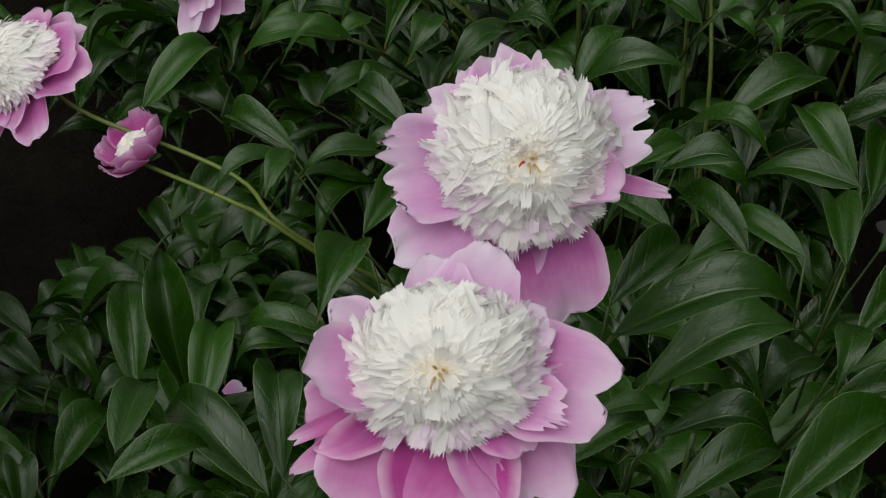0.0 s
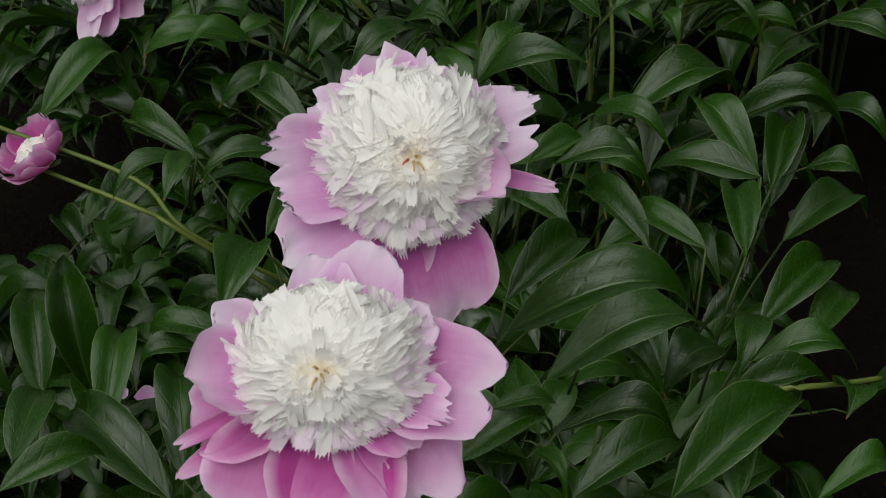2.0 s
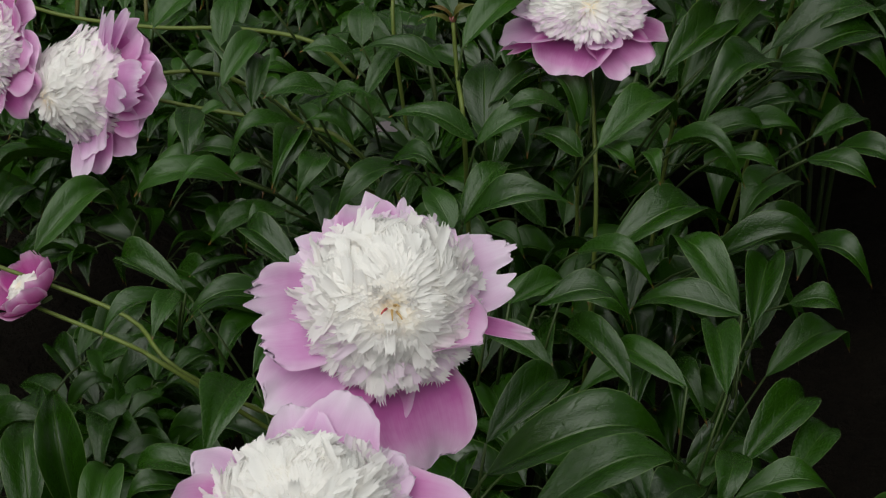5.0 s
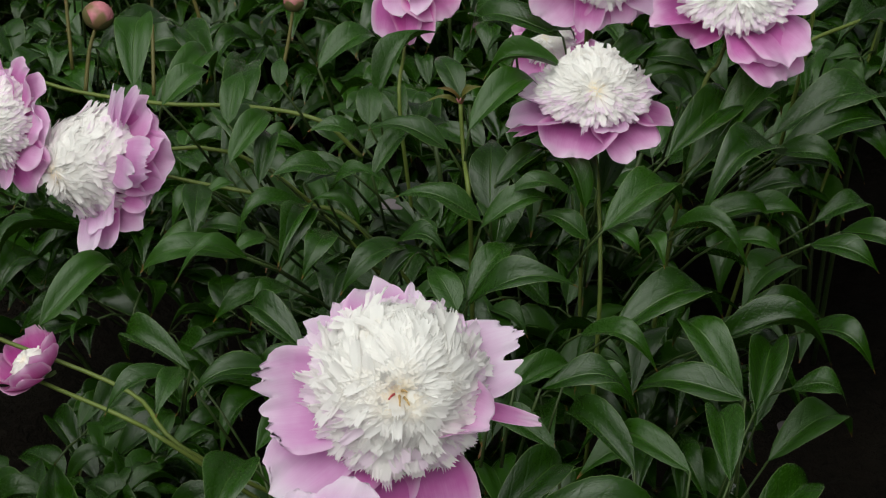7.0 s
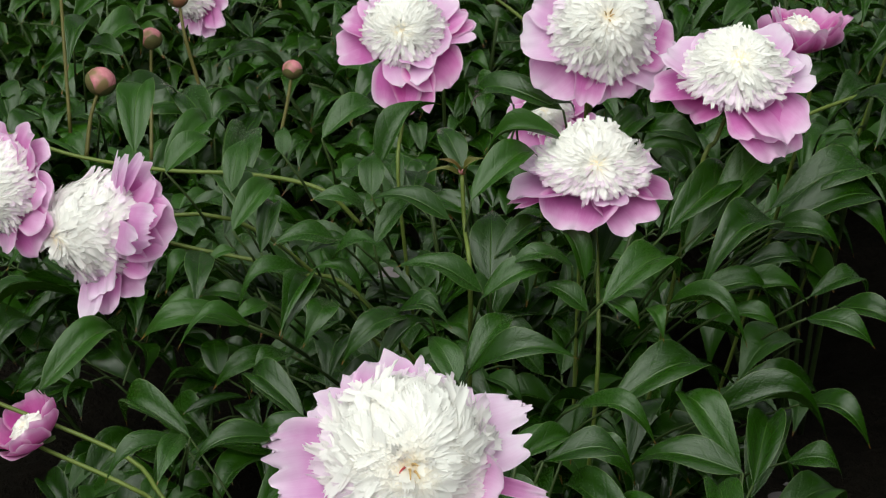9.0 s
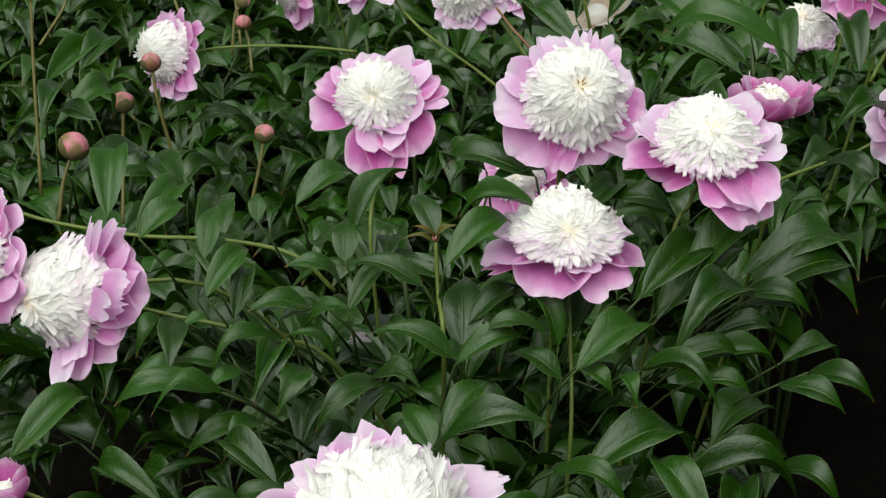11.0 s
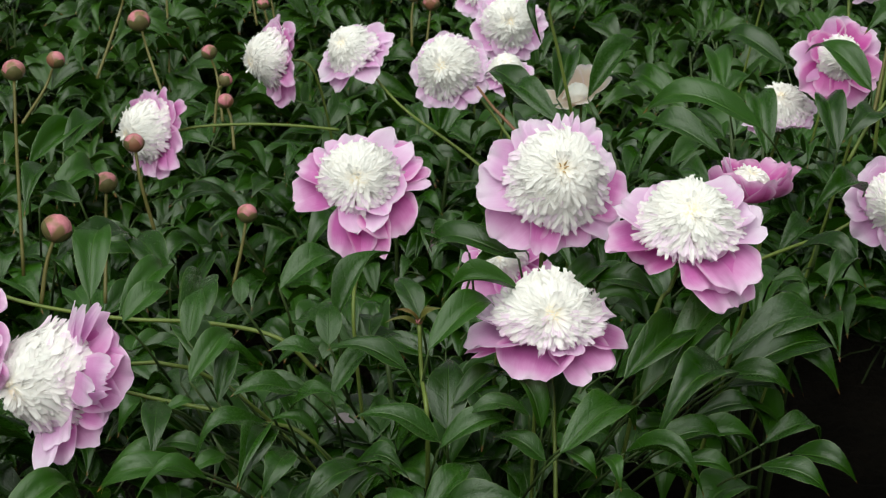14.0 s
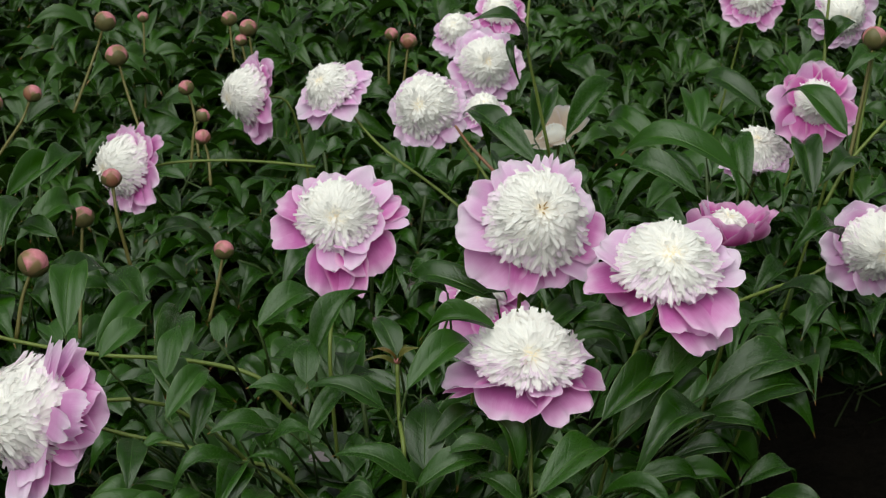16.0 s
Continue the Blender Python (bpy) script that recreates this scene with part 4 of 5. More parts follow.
# ---- bare shoots and shed petals ----
shoot(((0.190, 2.079, 1.023), (0.188, 2.057, 0.963), (0.204, 2.054, 0.898), (0.223, 2.058, 0.826), (0.234, 2.094, 0.781)), (((0.188, 2.055, 0.956), (0.114, 2.022, 1.001), 0.032), ((0.188, 2.057, 0.963), (0.174, 1.992, 0.928), 0.020),), "tall leafy shoot above a white bloom")
shoot(((0.579, 1.814, 0.941), (0.538, 1.799, 0.895), (0.510, 1.783, 0.848)), (((0.541, 1.801, 0.901), (0.490, 1.744, 0.884), 0.035),), "thick slanting shoot with a few leaves")
shoot(((0.586, 1.904, 1.043), (0.578, 1.889, 0.999), (0.560, 1.851, 0.893), (0.560, 1.851, 0.837)), (((0.578, 1.889, 0.999), (0.527, 1.833, 0.985), 0.030),), "upright shoot beside a rose pink bloom")
shoot(((0.596, 2.159, 1.012), (0.592, 2.139, 0.956), (0.592, 2.115, 0.893), (0.608, 2.134, 0.802)), (((0.592, 2.139, 0.956), (0.543, 2.103, 0.996), 0.030), ((0.593, 2.136, 0.949), (0.635, 2.147, 0.985), 0.030),), "upright leafy shoot among the blooms")
shoot(((0.292, 0.912, 0.635), (0.254, 0.886, 0.651), (0.220, 0.869, 0.662), (0.184, 0.889, 0.638)), (((0.254, 0.886, 0.651), (0.252, 0.843, 0.658), 0.030),), "pale green shoot lying on the leaves")
shoot(((0.104, 2.102, 0.842), (0.124, 2.092, 0.818), (0.140, 2.076, 0.805), (0.162, 2.057, 0.786)), (), "thin dark red stalk between two blooms", 0.0018, SEPAL_RED)
fallen_petal(-0.342, 1.275, 0.345, 0, 0.020, 40)
fallen_petal(-0.315, 1.272, 0.340, 40, 0.025, 41)
fallen_petal(-0.246, 1.376, 0.259, 80, 0.030, 42)
fallen_petal(0.375, 1.467, 0.427, 120, 0.020, 43)
fallen_petal(-0.047, 1.591, 0.612, 160, 0.025, 44)
fallen_petal(0.424, 1.682, 0.278, 200, 0.030, 45)
fallen_petal(-0.054, 1.574, 0.632, 240, 0.020, 46)
fallen_petal(-0.325, 1.253, 0.347, 280, 0.025, 47)
# ---- peony bushes ----
upper_leaf(1, 0.032, 0.858, 0.721, 0.162, 0.883, 0.709, 0.039, -40, 3)
upper_leaf(1, 0.062, 0.935, 0.620, 0.193, 0.978, 0.617, 0.038, -28, 2)
upper_leaf(1, 0.033, 0.917, 0.702, 0.089, 0.998, 0.690, 0.025, -36, 7)
upper_leaf(1, 0.022, 0.823, 0.687, 0.066, 0.840, 0.675, 0.017, -34, 0)
upper_leaf(1, 0.067, 0.884, 0.615, 0.153, 0.890, 0.603, 0.029, -23, 5)
upper_leaf(1, 0.127, 0.754, 0.671, 0.228, 0.833, 0.673, 0.027, -28, 4)
upper_leaf(1, 0.167, 0.752, 0.667, 0.184, 0.839, 0.655, 0.023, 5, 2)
upper_leaf(1, -0.003, 0.804, 0.659, 0.064, 0.848, 0.647, 0.020, -39, 3)
upper_leaf(1, 0.048, 0.808, 0.664, 0.067, 0.778, 0.652, 0.016, -18, 9)
upper_leaf(1, 0.073, 0.814, 0.618, 0.156, 0.879, 0.606, 0.030, -18, 1)
upper_leaf(1, 0.200, 1.029, 0.577, 0.151, 0.982, 0.565, 0.044, 16, 3)
upper_leaf(1, 0.226, 1.042, 0.597, 0.204, 0.972, 0.585, 0.029, 7, 2)
upper_leaf(1, 0.244, 1.092, 0.545, 0.316, 1.190, 0.533, 0.025, -30, 7)
upper_leaf(1, 0.286, 1.087, 0.537, 0.338, 1.166, 0.525, 0.027, -18, 0)
upper_leaf(1, 0.215, 0.753, 0.669, 0.267, 0.786, 0.657, 0.021, -18, 5)
upper_leaf(1, 0.195, 0.945, 0.596, 0.277, 0.964, 0.584, 0.031, -38, 4)
upper_leaf(1, 0.229, 1.038, 0.554, 0.315, 1.043, 0.542, 0.033, -30, 2)
upper_leaf(1, 0.102, 1.008, 0.602, 0.151, 0.954, 0.590, 0.031, -36, 3)
upper_leaf(1, -0.197, 0.910, 0.552, -0.213, 1.018, 0.552, 0.032, 6, 5)
upper_leaf(1, -0.153, 1.073, 0.650, -0.175, 0.988, 0.638, 0.050, 11, 4)
upper_leaf(1, -0.172, 1.048, 0.578, -0.247, 1.072, 0.566, 0.025, 38, 2)
upper_leaf(1, -0.198, 1.043, 0.571, -0.251, 1.032, 0.559, 0.023, 25, 3)
upper_leaf(1, 0.282, 1.327, 0.535, 0.187, 1.391, 0.523, 0.034, 37, 9)
upper_leaf(1, 0.286, 1.361, 0.533, 0.227, 1.456, 0.536, 0.030, 40, 1)
upper_leaf(1, 0.291, 1.315, 0.518, 0.335, 1.428, 0.540, 0.031, -12, 3)
upper_leaf(1, 0.293, 1.256, 0.520, 0.385, 1.317, 0.508, 0.030, -28, 2)
upper_leaf(1, 0.226, 1.083, 0.622, 0.226, 1.182, 0.610, 0.022, 4, 7)
upper_leaf(1, 0.042, 1.124, 0.686, 0.111, 1.154, 0.674, 0.029, -38, 0)
upper_leaf(1, 0.099, 1.167, 0.660, 0.159, 1.149, 0.648, 0.030, -28, 5)
upper_leaf(1, 0.151, 1.087, 0.629, 0.100, 1.178, 0.617, 0.034, 24, 4)
upper_leaf(1, 0.195, 1.087, 0.628, 0.141, 1.150, 0.616, 0.022, 38, 2)
upper_leaf(1, 0.083, 1.013, 0.700, 0.036, 1.052, 0.688, 0.026, 28, 3)
upper_leaf(1, -0.231, 1.298, 0.592, -0.302, 1.351, 0.580, 0.022, 35, 9)
upper_leaf(1, -0.149, 1.217, 0.649, -0.211, 1.189, 0.637, 0.024, 46, 1)
upper_leaf(1, -0.120, 1.238, 0.644, -0.179, 1.313, 0.632, 0.030, 26, 3)
upper_leaf(1, -0.233, 1.255, 0.617, -0.251, 1.203, 0.605, 0.021, 24, 2)
upper_leaf(1, -0.154, 1.134, 0.616, -0.115, 1.231, 0.604, 0.025, -36, 7)
upper_leaf(1, 0.252, 1.179, 0.636, 0.162, 1.216, 0.624, 0.029, 37, 0)
upper_leaf(1, 0.254, 1.195, 0.625, 0.202, 1.288, 0.633, 0.032, 37, 5)
upper_leaf(1, 0.260, 1.174, 0.627, 0.293, 1.277, 0.624, 0.032, -10, 4)
upper_leaf(1, 0.053, 1.032, 0.742, 0.101, 1.068, 0.730, 0.024, -42, 4)
upper_leaf(1, 0.072, 1.031, 0.741, 0.141, 1.032, 0.729, 0.030, -33, 2)
upper_leaf(1, -0.139, 1.152, 0.685, -0.203, 1.129, 0.673, 0.027, 46, 1)
upper_leaf(1, -0.116, 1.184, 0.684, -0.170, 1.246, 0.672, 0.028, 27, 3)
upper_leaf(1, -0.106, 1.165, 0.690, -0.152, 1.163, 0.678, 0.022, 42, 2)
peony_plant(1, 0.06, 1.05, 0.30, 0.54, 17, 6, 0.110, 0.60, "leafy dark green peony bush beneath two low blooms")
upper_leaf(2, 0.143, 1.245, 0.658, 0.252, 1.302, 0.646, 0.031, -32, 2)
upper_leaf(2, 0.118, 1.247, 0.660, 0.182, 1.208, 0.648, 0.029, -44, 3)
upper_leaf(2, 0.236, 1.284, 0.625, 0.350, 1.280, 0.613, 0.038, -38, 9)
upper_leaf(2, 0.252, 1.328, 0.601, 0.366, 1.386, 0.589, 0.029, -27, 1)
upper_leaf(2, 0.331, 1.332, 0.612, 0.388, 1.283, 0.600, 0.035, -40, 3)
upper_leaf(2, 0.310, 1.267, 0.591, 0.360, 1.257, 0.579, 0.032, -34, 2)
upper_leaf(2, 0.343, 1.418, 0.631, 0.276, 1.355, 0.619, 0.055, 17, 7)
upper_leaf(2, -0.182, 1.325, 0.701, -0.269, 1.310, 0.689, 0.022, 50, 5)
upper_leaf(2, -0.233, 1.450, 0.706, -0.231, 1.364, 0.694, 0.023, 2, 4)
upper_leaf(2, -0.137, 1.294, 0.681, -0.201, 1.258, 0.669, 0.025, 40, 2)
upper_leaf(2, -0.133, 1.276, 0.691, -0.166, 1.237, 0.679, 0.025, 20, 3)
upper_leaf(2, -0.212, 1.457, 0.723, -0.171, 1.559, 0.733, 0.035, -23, 2)
upper_leaf(2, -0.211, 1.506, 0.733, -0.208, 1.617, 0.756, 0.013, -18, 7)
upper_leaf(2, 0.108, 1.390, 0.849, 0.035, 1.397, 0.837, 0.026, 44, 9)
upper_leaf(2, 0.176, 1.455, 0.832, 0.244, 1.440, 0.822, 0.034, -32, 1)
upper_leaf(2, 0.172, 1.440, 0.816, 0.232, 1.430, 0.804, 0.025, -40, 3)
upper_leaf(2, 0.111, 1.468, 0.850, 0.024, 1.516, 0.838, 0.028, 49, 2)
upper_leaf(2, 0.195, 1.319, 0.795, 0.266, 1.415, 0.788, 0.035, -40, 7)
upper_leaf(2, 0.310, 1.410, 0.755, 0.432, 1.470, 0.756, 0.034, -38, 0)
upper_leaf(2, 0.233, 1.339, 0.791, 0.315, 1.433, 0.797, 0.036, -20, 5)
upper_leaf(2, -0.079, 1.350, 0.765, -0.153, 1.370, 0.753, 0.023, 42, 0)
upper_leaf(2, -0.119, 1.312, 0.748, -0.139, 1.234, 0.736, 0.026, 11, 4)
upper_leaf(2, 0.136, 1.338, 0.754, 0.095, 1.437, 0.747, 0.025, 25, 4)
upper_leaf(2, 0.136, 1.271, 0.747, 0.214, 1.344, 0.735, 0.021, -32, 2)
upper_leaf(2, 0.146, 1.400, 0.719, 0.171, 1.491, 0.707, 0.020, -23, 3)
upper_leaf(2, 0.221, 1.392, 0.734, 0.279, 1.492, 0.749, 0.035, -19, 9)
upper_leaf(2, 0.218, 1.358, 0.754, 0.314, 1.434, 0.793, 0.030, -19, 1)
upper_leaf(2, 0.304, 1.364, 0.776, 0.218, 1.280, 0.754, 0.041, 21, 3)
upper_leaf(2, 0.311, 1.444, 0.761, 0.437, 1.491, 0.749, 0.031, -38, 2)
upper_leaf(2, 0.302, 1.410, 0.756, 0.369, 1.394, 0.744, 0.029, -52, 7)
upper_leaf(2, 0.311, 1.433, 0.735, 0.370, 1.439, 0.723, 0.020, -43, 0)
upper_leaf(2, 0.378, 1.497, 0.737, 0.429, 1.448, 0.725, 0.030, -29, 5)
upper_leaf(2, 0.254, 1.343, 0.722, 0.334, 1.345, 0.710, 0.028, -47, 4)
upper_leaf(2, 0.271, 1.378, 0.728, 0.342, 1.385, 0.716, 0.025, -38, 2)
upper_leaf(2, 0.215, 1.323, 0.723, 0.299, 1.340, 0.711, 0.017, -51, 3)
upper_leaf(2, 0.196, 1.296, 0.734, 0.261, 1.252, 0.722, 0.027, -37, 9)
upper_leaf(2, 0.247, 1.318, 0.713, 0.302, 1.313, 0.701, 0.023, -32, 1)
upper_leaf(2, 0.178, 1.286, 0.736, 0.188, 1.250, 0.724, 0.019, -23, 3)
upper_leaf(2, 0.349, 1.411, 0.684, 0.414, 1.441, 0.672, 0.020, -37, 2)
upper_leaf(2, 0.367, 1.380, 0.690, 0.424, 1.347, 0.678, 0.029, -49, 7)
upper_leaf(2, 0.333, 1.350, 0.693, 0.391, 1.320, 0.681, 0.032, -39, 0)
upper_leaf(2, 0.228, 1.485, 0.776, 0.199, 1.586, 0.765, 0.024, 43, 5)
upper_leaf(2, 0.209, 1.484, 0.798, 0.242, 1.444, 0.786, 0.024, -40, 4)
upper_leaf(2, -0.206, 1.507, 0.742, -0.167, 1.569, 0.730, 0.028, -37, 2)
upper_leaf(2, -0.219, 1.529, 0.744, -0.207, 1.635, 0.749, 0.016, -26, 7)
upper_leaf(2, -0.231, 1.430, 0.711, -0.227, 1.356, 0.699, 0.021, 5, 0)
upper_leaf(2, -0.160, 1.373, 0.763, -0.206, 1.460, 0.751, 0.024, 39, 5)
upper_leaf(2, 0.142, 1.430, 0.820, 0.194, 1.502, 0.808, 0.023, -47, 3)
upper_leaf(2, 0.065, 1.487, 0.848, 0.028, 1.533, 0.836, 0.028, 46, 9)
upper_leaf(2, 0.069, 1.465, 0.845, 0.127, 1.511, 0.833, 0.027, -35, 1)
upper_leaf(2, 0.005, 1.335, 0.796, -0.066, 1.350, 0.811, 0.025, 30, 0)
upper_leaf(2, 0.023, 1.335, 0.815, 0.086, 1.400, 0.833, 0.031, -25, 1)
upper_leaf(2, 0.015, 1.370, 0.833, -0.007, 1.420, 0.851, 0.026, 8, 6)
upper_leaf(2, -0.066, 1.370, 0.804, -0.066, 1.410, 0.831, 0.025, 0, 6)
upper_leaf(2, -0.069, 1.350, 0.791, -0.118, 1.340, 0.813, 0.028, 30, 2)
upper_leaf(2, -0.063, 1.335, 0.770, -0.020, 1.390, 0.775, 0.024, -20, 3)
upper_leaf(2, -0.102, 1.310, 0.762, -0.045, 1.290, 0.783, 0.023, -28, 2)
upper_leaf(2, 0.041, 1.330, 0.739, 0.044, 1.400, 0.780, 0.040, 0, 6)
upper_leaf(2, 0.046, 1.340, 0.759, 0.098, 1.385, 0.774, 0.025, -30, 0)
upper_leaf(2, 0.033, 1.290, 0.748, -0.041, 1.300, 0.770, 0.031, 28, 0)
upper_leaf(2, 0.032, 1.290, 0.741, 0.098, 1.310, 0.760, 0.028, -30, 1)
upper_leaf(2, 0.126, 1.330, 0.740, 0.090, 1.365, 0.782, 0.031, 15, 7)
upper_leaf(2, -0.030, 1.265, 0.738, -0.086, 1.215, 0.719, 0.030, 25, 2)
upper_leaf(2, 0.020, 1.240, 0.697, 0.066, 1.300, 0.723, 0.027, -20, 0)
upper_leaf(2, 0.012, 1.215, 0.702, -0.014, 1.260, 0.722, 0.028, 12, 6)
upper_leaf(2, 0.020, 1.225, 0.700, 0.111, 1.215, 0.728, 0.033, -30, 1)
upper_leaf(2, -0.056, 1.235, 0.705, -0.003, 1.270, 0.721, 0.022, -22, 3)
upper_leaf(2, -0.073, 1.300, 0.739, -0.117, 1.300, 0.764, 0.024, 30, 7)
upper_leaf(2, -0.012, 1.290, 0.725, -0.018, 1.320, 0.740, 0.018, 0, 6)
upper_leaf(2, -0.122, 1.320, 0.771, -0.077, 1.330, 0.774, 0.023, -28, 0)
upper_leaf(2, -0.060, 1.400, 0.816, -0.004, 1.450, 0.864, 0.032, -15, 4)
upper_leaf(2, -0.110, 1.380, 0.854, -0.057, 1.430, 0.864, 0.032, -22, 1)
upper_leaf(2, -0.044, 1.270, 0.734, 0.006, 1.240, 0.740, 0.027, -30, 2)
upper_leaf(2, 0.102, 1.430, 0.842, 0.036, 1.400, 0.838, 0.026, 34, 1)
upper_leaf(2, 0.112, 1.310, 0.764, 0.054, 1.300, 0.769, 0.025, 30, 2)
upper_leaf(2, 0.126, 1.290, 0.730, 0.081, 1.310, 0.745, 0.027, 25, 0)
upper_leaf(2, 0.140, 1.290, 0.743, 0.170, 1.270, 0.725, 0.021, -25, 1)
upper_leaf(2, -0.187, 1.330, 0.786, -0.153, 1.390, 0.808, 0.027, -30, 1)
upper_leaf(2, -0.163, 1.330, 0.765, -0.153, 1.390, 0.783, 0.022, -20, 3)
upper_leaf(2, -0.095, 1.320, 0.783, -0.148, 1.300, 0.789, 0.028, 40, 0)
upper_leaf(2, -0.218, 1.345, 0.759, -0.214, 1.270, 0.744, 0.026, 10, 6)
upper_leaf(2, -0.173, 1.270, 0.725, -0.260, 1.255, 0.720, 0.031, 44, 2)
upper_leaf(2, -0.165, 1.245, 0.737, -0.222, 1.215, 0.735, 0.023, 40, 5)
upper_leaf(2, -0.120, 1.320, 0.746, -0.138, 1.240, 0.729, 0.029, 20, 2)
upper_leaf(2, -0.118, 1.315, 0.753, -0.182, 1.280, 0.728, 0.026, 36, 5)
upper_leaf(2, -0.170, 1.300, 0.736, -0.214, 1.300, 0.738, 0.022, 44, 0)
upper_leaf(2, -0.194, 1.385, 0.799, -0.186, 1.440, 0.832, 0.022, -5, 6)
upper_leaf(2, -0.253, 1.390, 0.816, -0.213, 1.430, 0.834, 0.030, -30, 1)
upper_leaf(2, -0.147, 1.400, 0.830, -0.148, 1.425, 0.849, 0.016, 0, 6)
upper_leaf(2, -0.098, 1.285, 0.741, -0.119, 1.230, 0.726, 0.028, 20, 2)
upper_leaf(2, -0.153, 1.285, 0.738, -0.182, 1.265, 0.729, 0.018, 36, 0)
upper_leaf(2, -0.209, 1.330, 0.758, -0.184, 1.340, 0.762, 0.014, -40, 0)
peony_plant(2, 0.07, 1.68, 0.33, 0.70, 20, 6, 0.105, 0.78, "broad glossy green peony bush under many blooms")
upper_leaf(3, -0.312, 1.118, 0.468, -0.344, 1.217, 0.553, 0.043, 1, 9)
upper_leaf(3, -0.355, 1.118, 0.469, -0.380, 1.229, 0.507, 0.034, 6, 1)
upper_leaf(3, -0.277, 1.010, 0.522, -0.274, 1.117, 0.526, 0.026, -18, 3)
upper_leaf(3, -0.200, 0.866, 0.576, -0.284, 0.958, 0.580, 0.039, 21, 2)
upper_leaf(3, -0.277, 0.757, 0.683, -0.219, 0.802, 0.671, 0.019, -42, 7)
upper_leaf(3, -0.295, 0.843, 0.633, -0.288, 0.932, 0.621, 0.019, -20, 0)
upper_leaf(3, -0.353, 1.256, 0.665, -0.292, 1.341, 0.666, 0.024, -44, 3)
upper_leaf(3, -0.213, 1.195, 0.657, -0.280, 1.248, 0.645, 0.022, 33, 9)
upper_leaf(3, -0.208, 1.149, 0.677, -0.270, 1.115, 0.665, 0.028, 26, 7)
upper_leaf(3, -0.211, 1.145, 0.691, -0.224, 1.093, 0.679, 0.021, 17, 0)
peony_plant(3, -0.42, 1.42, 0.24, 0.42, 12, 6, 0.105, 0.44, "low dark green peony bush in the shade")
upper_leaf(4, -0.248, 1.675, 0.740, -0.304, 1.779, 0.735, 0.031, 38, 1)
upper_leaf(4, -0.285, 1.558, 0.748, -0.246, 1.656, 0.740, 0.023, -42, 3)
upper_leaf(4, -0.361, 1.640, 0.778, -0.290, 1.722, 0.773, 0.027, -43, 0)
upper_leaf(4, -0.390, 1.710, 0.810, -0.340, 1.795, 0.798, 0.028, -36, 5)
upper_leaf(4, -0.424, 1.826, 0.820, -0.365, 1.917, 0.825, 0.029, -47, 4)
upper_leaf(4, -0.316, 1.575, 0.759, -0.314, 1.686, 0.785, 0.014, -8, 2)
upper_leaf(4, -0.364, 1.639, 0.777, -0.335, 1.603, 0.765, 0.023, -33, 3)
upper_leaf(4, -0.384, 1.828, 0.835, -0.355, 1.923, 0.823, 0.030, -38, 2)
upper_leaf(4, -0.377, 1.724, 0.843, -0.389, 1.631, 0.831, 0.027, 14, 7)
upper_leaf(4, -0.337, 1.665, 0.833, -0.388, 1.713, 0.821, 0.027, 45, 0)
peony_plant(4, -0.36, 2.00, 0.28, 0.56, 13, 6, 0.105, 0.66, "low green peony bush with many closed buds")
upper_leaf(5, 0.411, 1.801, 0.881, 0.282, 1.850, 0.885, 0.040, 51, 2)
upper_leaf(5, 0.351, 1.717, 0.875, 0.268, 1.777, 0.863, 0.040, 38, 3)
upper_leaf(5, 0.251, 2.109, 0.825, 0.344, 2.191, 0.854, 0.045, -35, 9)
upper_leaf(5, 0.556, 1.876, 0.905, 0.495, 1.967, 0.930, 0.033, 50, 1)
upper_leaf(5, 0.436, 1.866, 0.828, 0.439, 1.974, 0.855, 0.037, 8, 3)
upper_leaf(5, 0.535, 2.208, 0.847, 0.460, 2.292, 0.855, 0.045, 49, 2)
upper_leaf(5, 0.450, 2.202, 0.816, 0.448, 2.310, 0.823, 0.046, 14, 7)
upper_leaf(5, 0.180, 2.061, 0.828, 0.115, 2.157, 0.845, 0.042, 37, 0)
upper_leaf(5, 0.204, 2.005, 0.823, 0.146, 2.099, 0.812, 0.035, 56, 5)
upper_leaf(5, 0.210, 2.111, 0.823, 0.242, 2.219, 0.856, 0.036, -16, 4)
upper_leaf(5, 0.378, 2.098, 0.814, 0.315, 2.191, 0.825, 0.044, 44, 2)
upper_leaf(5, 0.511, 1.834, 0.842, 0.516, 1.942, 0.857, 0.035, 9, 3)
upper_leaf(5, 0.486, 1.631, 0.864, 0.418, 1.590, 0.852, 0.032, 36, 9)
upper_leaf(5, 0.462, 1.560, 0.815, 0.418, 1.498, 0.803, 0.027, 28, 1)
upper_leaf(5, 0.417, 1.613, 0.806, 0.474, 1.552, 0.794, 0.034, -46, 3)
upper_leaf(5, 0.380, 1.562, 0.791, 0.421, 1.566, 0.779, 0.020, -44, 2)
upper_leaf(5, 0.387, 1.558, 0.782, 0.414, 1.520, 0.770, 0.022, -44, 3)
upper_leaf(5, 0.344, 1.522, 0.795, 0.341, 1.465, 0.783, 0.025, -11, 9)
upper_leaf(5, 0.436, 1.565, 0.751, 0.437, 1.487, 0.739, 0.031, -9, 1)
peony_plant(5, 0.58, 2.32, 0.38, 0.80, 20, 6, 0.112, 0.88, "tall leafy green peony bush with long leaves")
peony_plant(6, 0.02, 2.45, 0.40, 0.72, 20, 6, 0.105, 0.78, "dense green peony bush behind the front row")
peony_plant(7, -0.66, 2.65, 0.40, 0.66, 18, 6, 0.105, 0.72, "dense green peony bush beside a soil path")
peony_plant(8, -0.36, 0.98, 0.20, 0.42, 10, 6, 0.110, 0.47, "low dark green peony bush near the path")
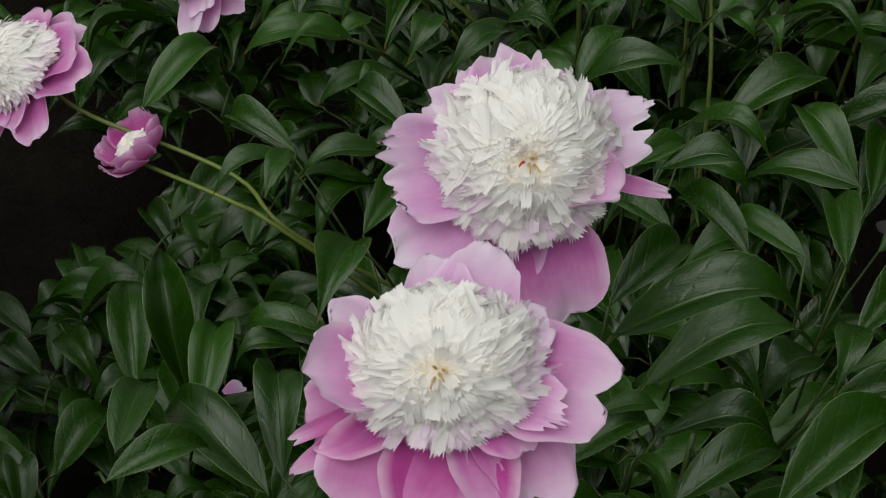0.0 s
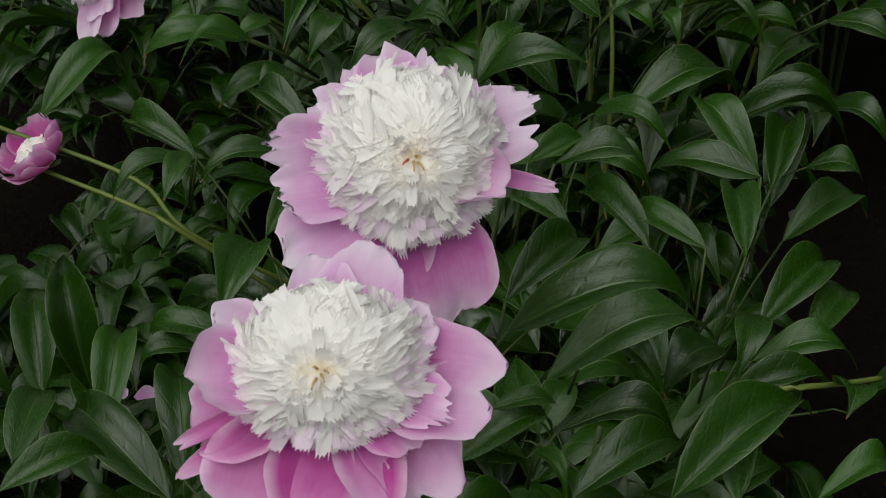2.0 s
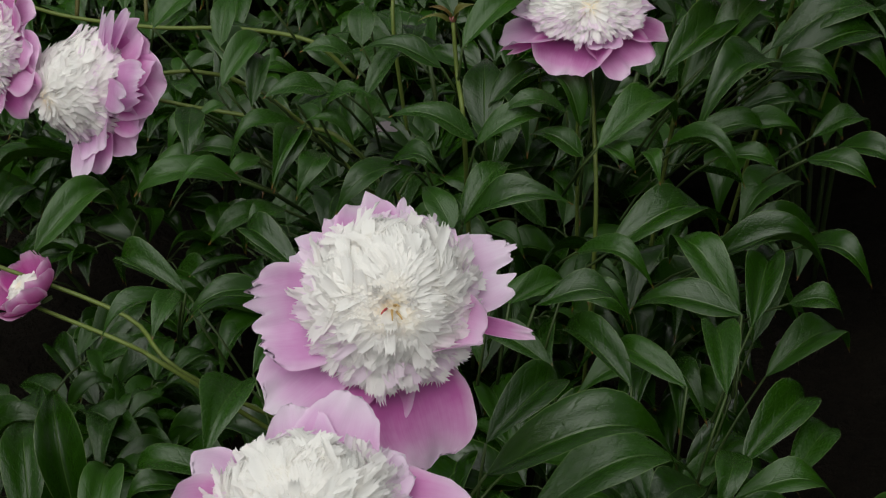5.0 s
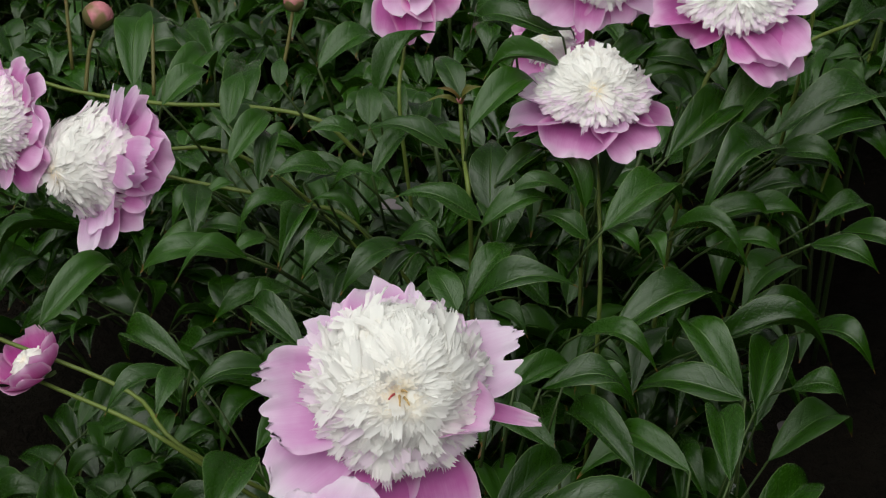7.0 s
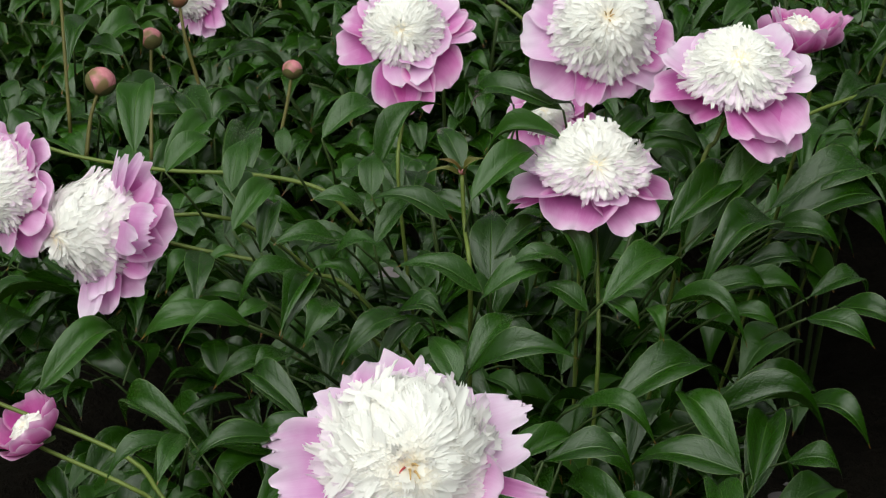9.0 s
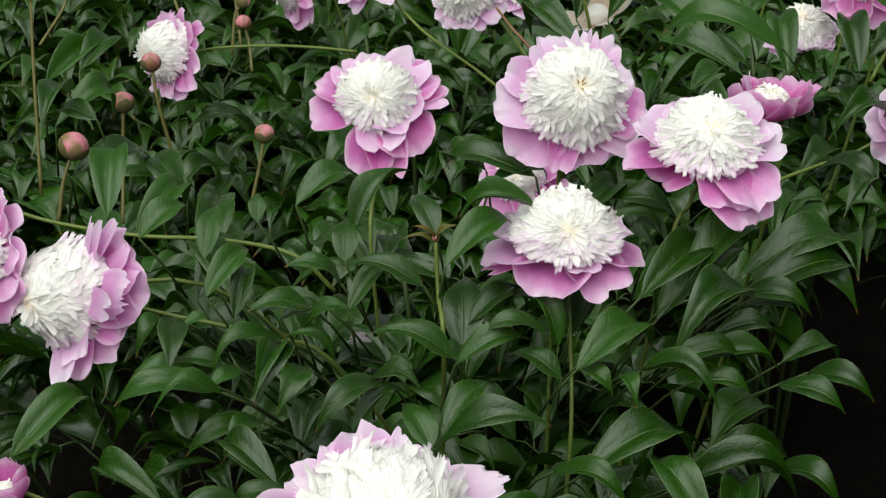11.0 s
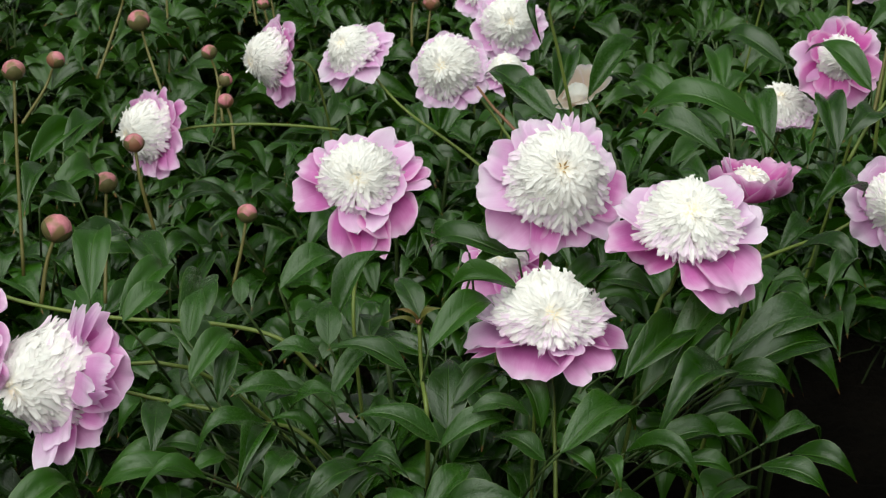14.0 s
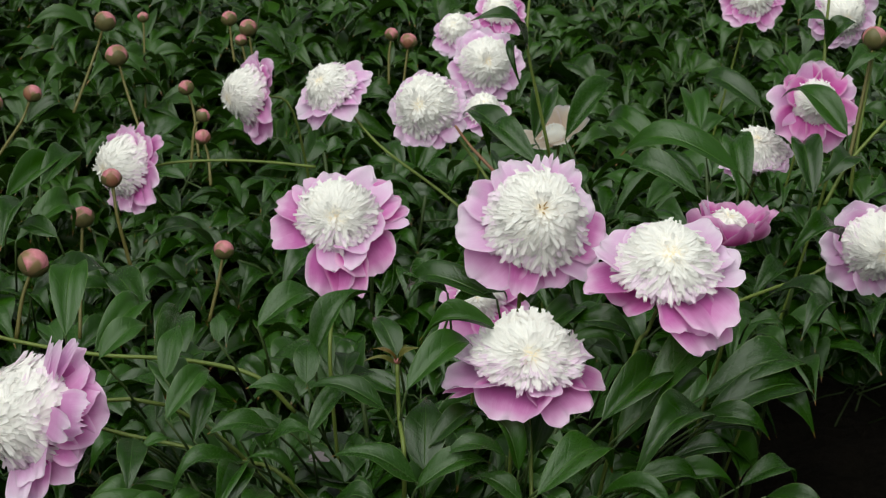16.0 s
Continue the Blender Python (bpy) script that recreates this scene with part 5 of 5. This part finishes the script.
# bushes 10 to 16 are added beyond the view to shade the bed
peony_plant(10, 0.88, 1.40, 0.26, 1.22, 20, 8, 0.115, 1.30, "tall unseen peony bush added to shade the soil strip")
peony_plant(11, -0.88, 1.25, 0.24, 0.90, 16, 7, 0.110, 1.0, "unseen leafy peony bush added to shade the bed")
peony_plant(12, 1.25, 2.10, 0.30, 0.74, 12, 6, 0.105, 0.84, "unseen leafy peony bush added to shade the right side")
peony_plant(13, 0.76, 0.95, 0.22, 1.15, 18, 8, 0.112, 1.22, "unseen tall peony bush added to shade the bed")
peony_plant(14, 0.62, 0.66, 0.18, 0.80, 12, 6, 0.110, 0.90, "unseen tall peony bush added to shade the bed")
peony_plant(15, -0.64, 0.72, 0.18, 0.80, 12, 6, 0.110, 0.90, "unseen tall peony bush added to shade the bed")
peony_plant(16, -1.25, 1.75, 0.30, 0.80, 14, 6, 0.110, 0.90, "unseen leafy peony bush added to shade the bed")
peony_plant(9, 0.25, 0.98, 0.18, 0.44, 10, 6, 0.110, 0.50, "small dark green peony bush near the path")



def far_plants():
    """Rows of bushes behind; a few forms, turned and scaled."""
    rng = random.Random(77)
    forms = []
    for k in range(4):
        leaves, twigs, canes = grow(100 + k, (0, 0), 0.46, 0.76, 20, 6, 0.122, 9.0)
        v, f, u = foliage_data(leaves, Vector((0, 0, 0)))
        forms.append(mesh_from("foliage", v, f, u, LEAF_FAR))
        v, f = twig_data(twigs + [(a, c, 0.0026) for a, b, c in canes], Vector((0, 0, 0)))
        forms[-1] = (forms[-1], mesh_from("stalk_mass", v, f, None, CANE))
    for row in range(9):
        y = 3.15 + row * (0.62 + 0.04 * row)
        half = 0.95 + 0.34 * y
        count = int(2 * half / 0.62)
        for k in range(count + 1):
            x = -half + 2 * half * k / count + rng.uniform(-0.1, 0.1)
            plant = tagged(new("peony_plant"), "dense green peony bush in the rows behind", "plant", "distant peony bushes")
            plant.matrix_basis = pose(x, y + rng.uniform(-0.1, 0.1), 0, 0, 0, rng.uniform(0, 360))
            s = rng.uniform(0.88, 1.04)
            plant.scale = (s, s, s)
            body, stalks = rng.choice(forms)
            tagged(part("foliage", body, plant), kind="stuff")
            tagged(part("stalk_mass", stalks, plant), kind="stuff")


far_plants()
